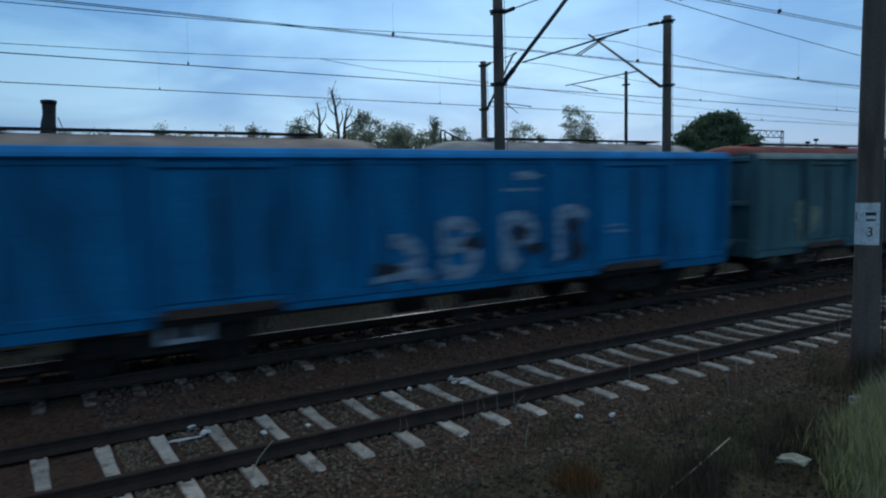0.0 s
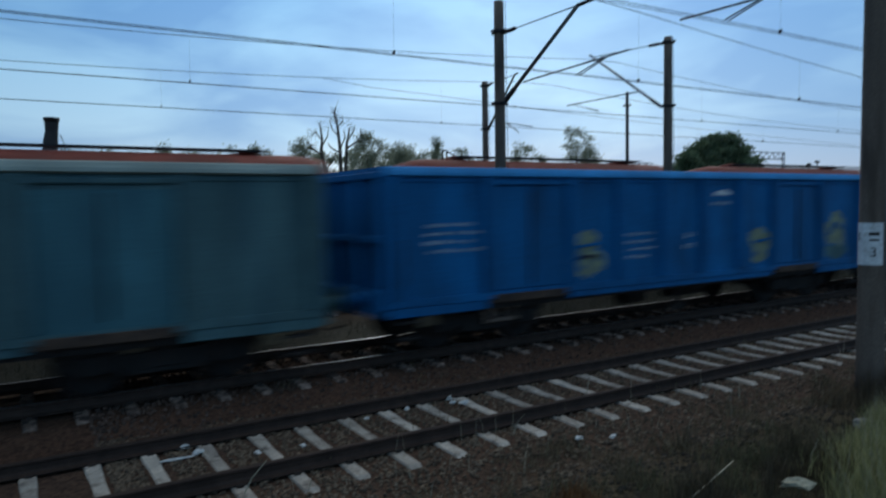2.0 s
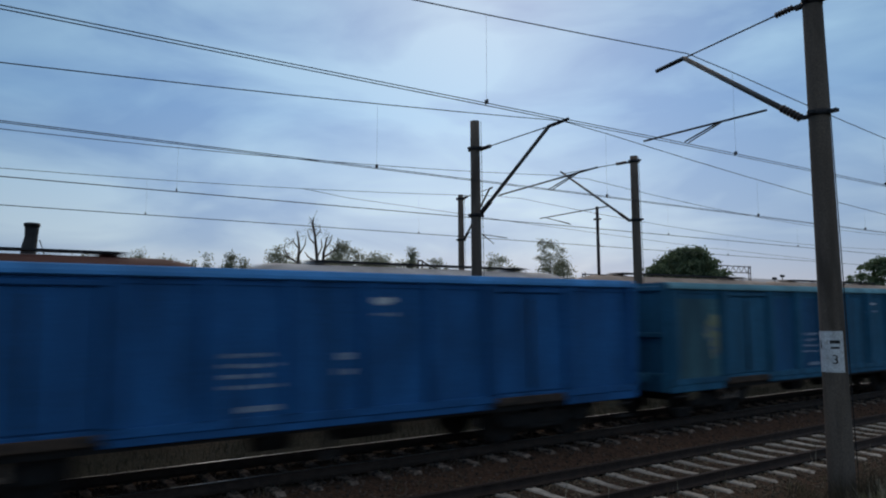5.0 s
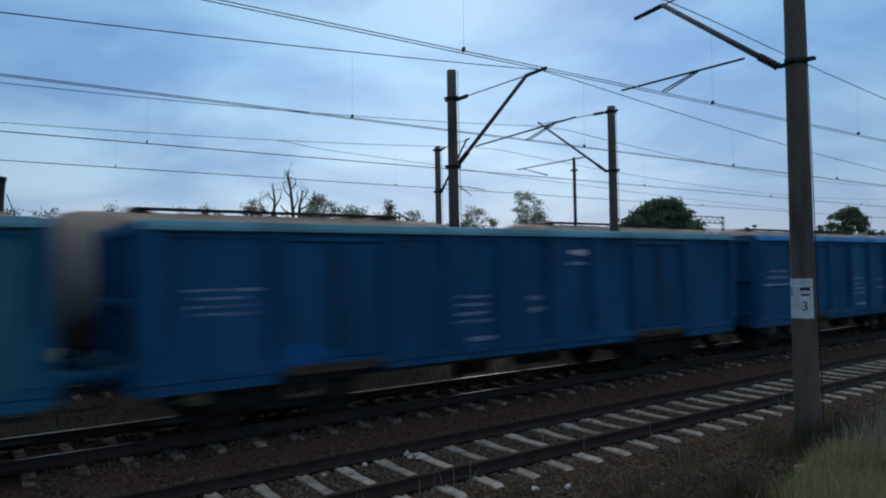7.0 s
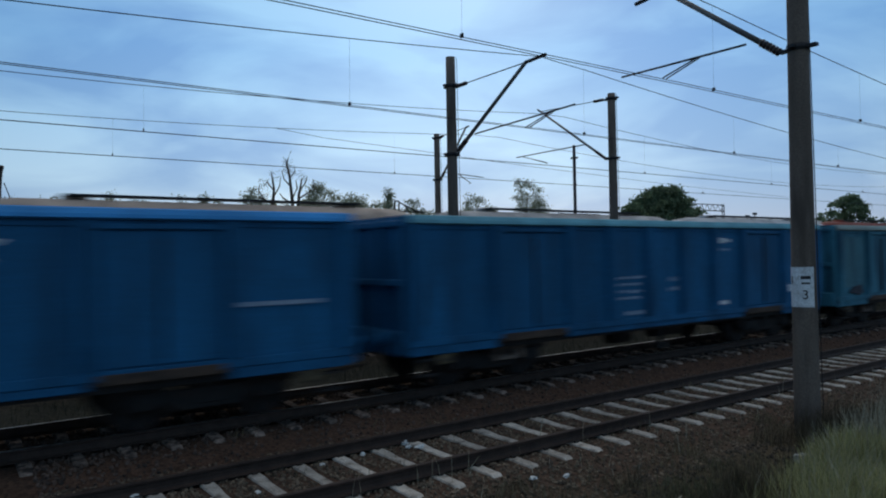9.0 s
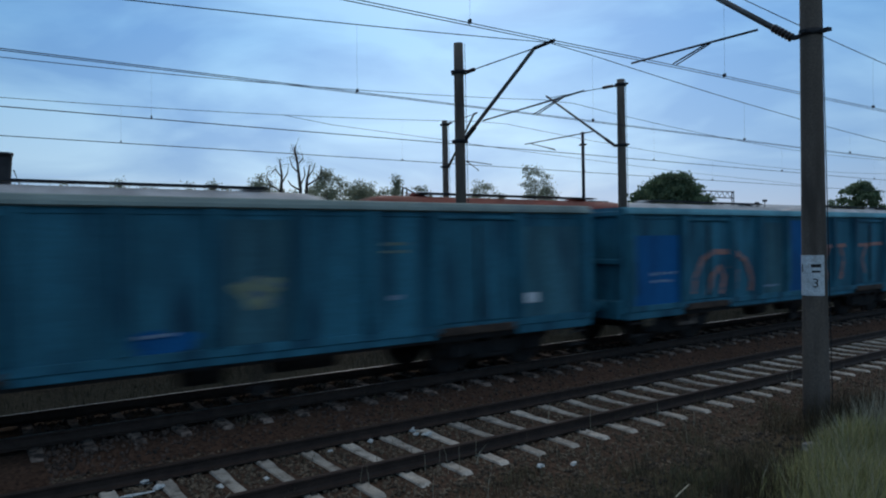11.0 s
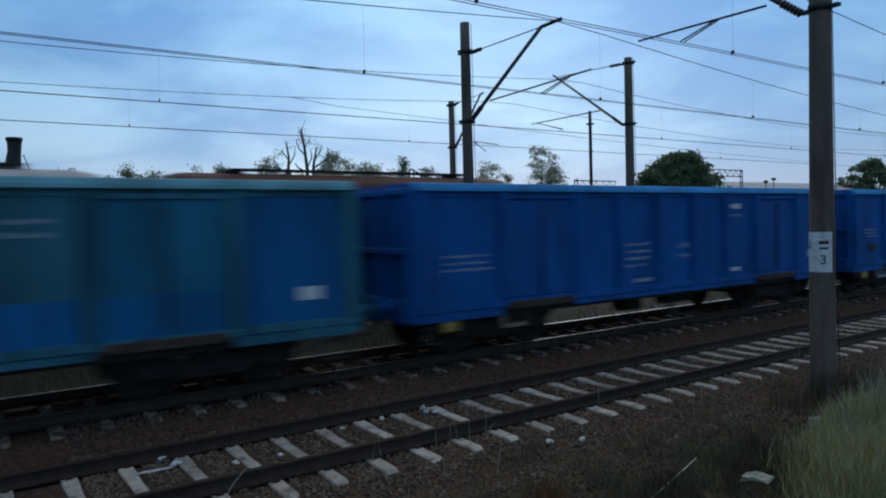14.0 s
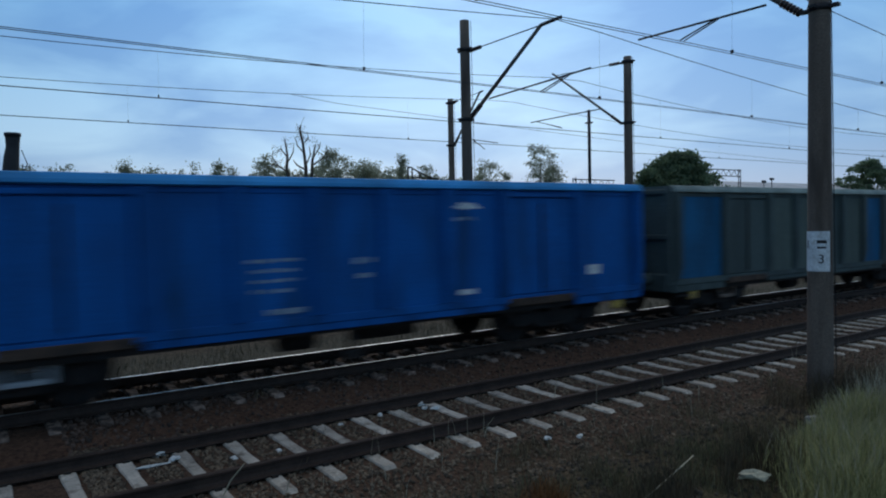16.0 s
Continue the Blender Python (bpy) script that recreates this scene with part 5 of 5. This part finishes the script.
part("hood", tube([(0.01, 0, 6.58), (0.01, 0, 6.7)], [0.27, 0.275], 14), M["steel"], t)
bm = bmesh.new()
for s in (0.3, 0.52):
    add_tube(bm, [(s, 0.1, 0), (s, 0.1, 5.6)], 0.015, 5)
for z in np.arange(0.4, 5.6, 0.3):
    add_tube(bm, [(0.3, 0.1, z), (0.52, 0.1, z)], 0.01, 4)
part("ladder", bm, M["steel"], t)
part("ladder_cage", tube([(0.28, 0.1, 5.2), (0.46, 0.2, 5.6), (0.28, 0.1, 6.1)], 0.02, 6), M["steel"], t)


def gantry(name, x0, x1, y, z, depth, label, legs=(1,)):
    t = thing(name, label=label, category="signal gantry")
    bm = bmesh.new()
    for dz in (0, -depth):
        add_tube(bm, [(x0, y, z + dz), (x1, y, z + dz)], 0.07, 5)
    n = max(3, int((x1 - x0) / 1.2))
    for i in range(n):
        a, b = x0 + (x1 - x0) * i / n, x0 + (x1 - x0) * (i + 1) / n
        add_tube(bm, [(a, y, z), ((a + b) / 2, y, z - depth), (b, y, z)], 0.045, 4)
    part("truss", bm, M["steel"], t)
    for e in legs:
        x = x1 if e > 0 else x0
        bm = bmesh.new()
        for d in (-0.25, 0.25):
            add_tube(bm, [(x + d, y, -0.5), (x + d, y, z + 0.15)], 0.07, 5)
        for zz in np.arange(0.5, z, 0.8):
            add_tube(bm, [(x - 0.25, y, zz), (x + 0.25, y, zz + 0.5)], 0.04, 4)
        part("leg", bm, M["steel"], t)
    return t


gantry("gantry", 84.0, 94.7, 60.0, 9.7, 0.9, "dark steel lattice gantry with one leg visible")
gantry("gantry", 62.8, 70.0, 62.0, 7.9, 0.8, "low dark steel lattice gantry behind the masts", (-1,))
t = thing("loading_crane", pose(37.4, 60.0, -0.5), label="small dark lattice jib beyond the tracks", category="crane")
bm = bmesh.new()
for a, b in (((0, 0, 0), (0, 0, 9.0)), ((0.5, 0, 0), (0.5, 0, 9.0)), ((0, 0, 9.0), (0.5, 0, 9.0)), ((0.5, 0, 8.9), (2.4, 0, 8.1)), ((0.5, 0, 8.0), (3.6, 0, 7.9)), ((2.4, 0, 8.1), (3.6, 0, 7.9)), ((1.4, 0, 8.5), (1.4, 0, 8.0))):
    add_tube(bm, [a, b], 0.08, 5)
part("jib", bm, M["steel"], t)

t = thing("concrete_wall", pose(0, 45.0, 0), label="long pale weathered concrete panel wall behind rough grass", category="wall")
for i in range(36):
    x = -30 + 2.5 * i
    pn = part("panel", shared("wall_panel", lambda: box(0.09, 2.41, -0.05, 0.05, 0.3, 3.62, 0.015), M["wall_panel"]), None, t)
    pn.location.x = x
    po = part("post", shared("wall_post", lambda: box(-0.085, 0.085, -0.09, 0.09, 0.2, 3.7, 0.015), M["sleeper"]), None, t)
    po.location.x = x
part("coping", box(-30.1, 60.1, -0.13, 0.13, 3.705, 3.86, 0.02), M["coping"], t, "pale coping")

t = thing("long_building", label="long low industrial building with a pale sheet roof", category="building")
part("wall", box(124, 230, 90.0, 110, -0.6, 8.9), M["render"], t)
bm = bmesh.new()
add_profile(bm, [(89.6, 8.9), (89.6, 9.2), (100, 11.6), (110.4, 9.2), (110.4, 8.9)], 123.5, 230.5)
bmesh.ops.recalc_face_normals(bm, faces=bm.faces)
part("roof", bm, M["roof"], t)
for i in range(16):
    part("window", box(128 + i * 6.2, 131.5 + i * 6.2, 89.94, 90.1, 5.2, 7.4), M["pane"], t)
for x, h in ((141.5, 10.6), (144.5, 11.2), (168.0, 11.4)):
    t = thing("yard_lamp", pose(x, 84.0, -0.5), label="small dark yard lamp on a post", category="lamp post")
    part("post", tube([(0, 0, 0), (0, 0, h)], 0.09, 6), M["steel"], t)
    part("lantern", box(-0.5, 0.5, -0.3, 0.3, h, h + 0.5, 0.08), M["black"], t)

# ---- trackside plants and litter ----
def blades(count, xr, yr, height, seed, name, keep):
    rng = random.Random(seed)
    verts, faces = [], []
    done = tries = 0
    while done < count and tries < count * 30:
        tries += 1
        x, y = rng.uniform(*xr), rng.uniform(*yr)
        if rng.random() > keep(x, y):
            continue
        done += 1
        h = height * (0.5 + 0.5 * min(1.0, keep(x, y))) * rng.uniform(0.45, 1.25) * (1.0 + 0.45 * noise.noise((x * 0.9, y * 0.9, 8.0)))
        w = 0.0025 + 0.0035 * rng.random()
        a = rng.uniform(0, 6.3)
        lean = rng.uniform(0.05, 0.5) * h
        wx, wy = math.cos(a) * w, math.sin(a) * w
        b = rng.uniform(0, 6.3)
        lx, ly = math.cos(b) * lean, math.sin(b) * lean
        z = land(x, y) - 0.02
        base = len(verts)
        for f, g in ((0.0, 1.0), (0.5, 0.8)):
            cx, cy = x + lx * f * f, y + ly * f * f
            verts += [(cx - wx * g, cy - wy * g, z + h * f), (cx + wx * g, cy + wy * g, z + h * f)]
        verts.append((x + lx, y + ly, z + h * 0.95))
        faces += [(base, base + 1, base + 3, base + 2), (base + 2, base + 3, base + 4)]
    me = bpy.data.meshes.new(name)
    me.from_pydata(verts, [], faces)
    return me


def lush(x, y):
    edge = 4.70 + 0.35 * noise.noise((x * 0.5, 1.0, 0)) + 0.16 * max(0.0, x - 8)
    near = max(0.0, min(1.0, (edge - y) / 0.5)) * max(0.0, min(1.0, (x - 7.0 + 1.1 * noise.noise((x, y, 5))) / 2.4))
    return near * (0.55 + 0.45 * noise.noise((x * 1.4, y * 1.4, 2.0)) + 0.2)


g = part("grass", blades(30000, (5.2, 10.2), (2.6, 6.0), 0.74, 31, "grass", lush), M["grass"])
tagged(g, "tall pale yellow-green summer grass beside the mast", "grass", kind="stuff")
g = part("grass", blades(20000, (8.2, 16.0), (3.2, 6.4), 0.52, 35, "grass", lush), M["dark_grass"])
tagged(g, "dull green grass round the foot of the mast", "grass", kind="stuff")
g = part("grass", blades(2600, (5.6, 13.0), (3.4, 5.6), 1.0, 36, "grass", lush), M["straw"])
tagged(g, "thin tall dry seed stalks standing in the grass", "grass", kind="stuff")
g = part("weeds", blades(10000, (2.0, 14.0), (4.0, 6.5), 0.22, 32, "weeds", lambda x, y: 0.25 + 0.9 * noise.noise((x * 1.8, y * 1.8, 9))), M["weed"])
tagged(g, "thin dry weeds growing through the ballast edge", "weeds", kind="stuff")
g = part("weeds", blades(6000, (3.0, 9.0), (3.4, 6.0), 0.32, 37, "weeds", lambda x, y: (0.3 + 1.2 * noise.noise((x * 1.3, y * 1.3, 19))) * min(1.0, max(0.0, 5.9 - y))), M["dark_grass"])
tagged(g, "low dull green weeds in loose clumps beside the ballast", "weeds", kind="stuff")
g = part("weeds", blades(1700, (9.2, 13.2), (4.4, 6.0), 0.72, 40, "weeds", lambda x, y: max(0.0, 1.0 - math.hypot((x - 11.3) / 1.7, (y - 5.2) / 0.75)) + 0.4 * noise.noise((x * 2.5, y * 2.5, 29))), M["dark_weed"])
tagged(g, "dark withered stalks and weeds crowding the foot of the mast", "weeds", kind="stuff")
g = part("weeds", blades(1500, (5.0, 9.4), (4.2, 5.8), 0.42, 41, "weeds", lambda x, y: 1.0 if noise.noise((x * 1.2, y * 1.2, 23)) > 0.18 else 0.0), M["dark_weed"])
tagged(g, "clumps of dark brown withered weeds beside the ballast", "weeds", kind="stuff")
g = part("dock_plant", blades(260, (4.55, 5.0), (5.0, 5.4), 0.30, 38, "dock_plant", lambda x, y: 1.0), M["rust_weed"])
tagged(g, "small rust-brown withered dock plant beside the ballast", "plant", kind="stuff")
g = part("weeds", blades(70, (2.5, 16.0), (6.0, 7.1), 0.42, 39, "weeds", lambda x, y: 1.0), M["straw"])
tagged(g, "single dry stalks standing along the near rail", "weeds", kind="stuff")
g = part("weeds", blades(500, (3.0, 20.0), (6.6, 10.6), 0.20, 33, "weeds", lambda x, y: 0.9 if noise.noise((x * 1.1, y * 1.6, 14)) > 0.32 else 0.0), M["weed"])
tagged(g, "sparse weeds between the rails", "weeds", kind="stuff")
g = part("grass", blades(9000, (-2.0, 40.0), (13.3, 15.8), 0.30, 34, "grass", lambda x, y: 0.5 + 0.6 * noise.noise((x * 0.8, y * 0.8, 4))), M["far_grass"])
tagged(g, "rough dry grass between the main tracks", "grass", kind="stuff")


def crumple(name, x, y, z, sx, sy, sz, seed, label, mat="paper", turn=0):
    rng = random.Random(seed)
    bm = bmesh.new()
    bmesh.ops.create_icosphere(bm, subdivisions=2, radius=1.0)
    for v in bm.verts:
        q = 0.75 + 0.5 * noise.noise((v.co.x * 2 + seed, v.co.y * 2, v.co.z * 2)) + rng.uniform(-0.12, 0.12)
        v.co = Vector((v.co.x * sx * q, v.co.y * sy * q, max(-0.4, v.co.z) * sz * q))
    ob = part(name, bm, M[mat])
    ob.matrix_basis = pose(x, y, z + sz * 0.35, 0, 0, turn)
    return tagged(ob, label, "litter")


for i, (x, y, sx, sy, sz) in enumerate(((1.60, 8.92, 0.11, 0.06, 0.04), (1.74, 8.81, 0.15, 0.05, 0.03), (1.86, 8.73, 0.13, 0.06, 0.05), (2.03, 8.83, 0.05, 0.05, 0.10), (1.70, 8.38, 0.26, 0.03, 0.025), (1.96, 8.45, 0.09, 0.06, 0.05),
                                            (5.54, 8.70, 0.08, 0.05, 0.05), (5.61, 8.40, 0.10, 0.05, 0.04), (5.48, 8.50, 0.07, 0.04, 0.04))):
    crumple("paper_scrap", x, y, 0.0, sx, sy, sz, 40 + i, "crumpled white scrap of paper lying between the rails", turn=(i * 40) % 70 - 20)
for i, (x, y) in enumerate(((3.07, 8.02), (4.82, 8.66), (2.55, 8.1), (5.92, 6.39), (6.3, 6.2), (4.15, 8.55))):
    crumple("pale_stone", x, y, -0.02, 0.062, 0.05, 0.04, 60 + i, "single pale stone lying on dark ballast", "paper", i * 50)
crumple("plastic_bag", 7.02, 4.32, -0.16, 0.26, 0.10, 0.09, 71, "pale crumpled plastic bag lying in the grass", "straw", -25)
crumple("plastic_bag", 9.5, 4.95, -0.14, 0.26, 0.12, 0.09, 72, "greyish crumpled sheet lying at the grass edge", "render", 15)
s = part("dry_stalk", tube([(5.25, 4.58, -0.2), (5.95, 4.70, -0.1), (6.7, 4.84, 0.02)], [0.011, 0.010, 0.006], 6), M["straw"])
tagged(s, "single pale dry stalk leaning over the ballast", "plant stalk")
s = part("dry_stalk", tube([(6.9, 7.3, -0.05), (6.92, 7.3, 0.2), (6.95, 7.28, 0.45)], [0.006, 0.005, 0.003], 5), M["straw"])
tagged(s, "single thin dry stalk standing by the rail", "plant stalk")
s = part("dry_stalk", tube([(2.05, 7.0, -0.05), (2.15, 6.98, 0.15), (2.3, 6.97, 0.3)], [0.008, 0.007, 0.004], 5), M["straw"])
tagged(s, "single thin dry stalk standing by the rail", "plant stalk")

# ---- sleepers, one by one ----
for t, phase, mat in SLEEPERS:
    y = t.matrix_basis.translation.y
    k = math.ceil((-1.0 - phase) / 0.6)
    last = 130 if y < 9 else (70 if y < 13 else 45)
    rng = random.Random(int(y * 10))
    while phase + 0.6 * k < last:
        ob = part("sleeper", shared("sleeper", sleeper_bm, M[mat]), None, t)
        ob.matrix_basis = pose(phase + 0.6 * k + rng.uniform(-0.012, 0.012), rng.uniform(-0.02, 0.02), 0, 0, 0, rng.uniform(-0.6, 0.6))
        k += 1


# ---- what moves: both goods trains run towards -x ----
def near_train(t):
    drift = np.interp(t, (0, 1.5, 3, 5.5, 7.5, 9, 10.5, 11, 11.5, 12.5, 13, 13.5, 14.5, 15, 15.5, 16), (0, -0.08, 0.14, 0.15, 0.05, -0.35, -0.48, -0.2, 0.05, 0.25, 0.32, 0.2, 0.12, -0.05, -0.12, -0.33))
    return 13.5326 - 11.9797 * t - 0.1055 * t * t + 0.0058 * t ** 3 + float(drift)


def far_train(t):
    return -13.6 * t


def motions():
    times = [0.5 * i for i in range(33)]
    for k, w in FLEET:
        walk(w, [(t, pose(near_train(t) + LW * (k + 1) - HALF, Y2, RAIL_2)) for t in times])
    for u, w in FAR_TRAIN:
        walk(w, [(t, pose(far_train(t) + u, Y3, RAIL_3)) for t in (0.0, 4.0, 8.0, 12.0, 16.0)])
    # the wheels turn as the trains roll
    ticks = [i / 30 for i in range(481)]
    for sets, train in ((WHEELSETS, near_train), (FAR_WHEELSETS, far_train)):
        turns = [(t, math.degrees((train(t) - train(0.0)) / 0.46)) for t in ticks]
        for x, z, ob in sets:
            walk(ob, [(t, pose(x, 0, z, 0, a, 0)) for t, a in turns])


motions()
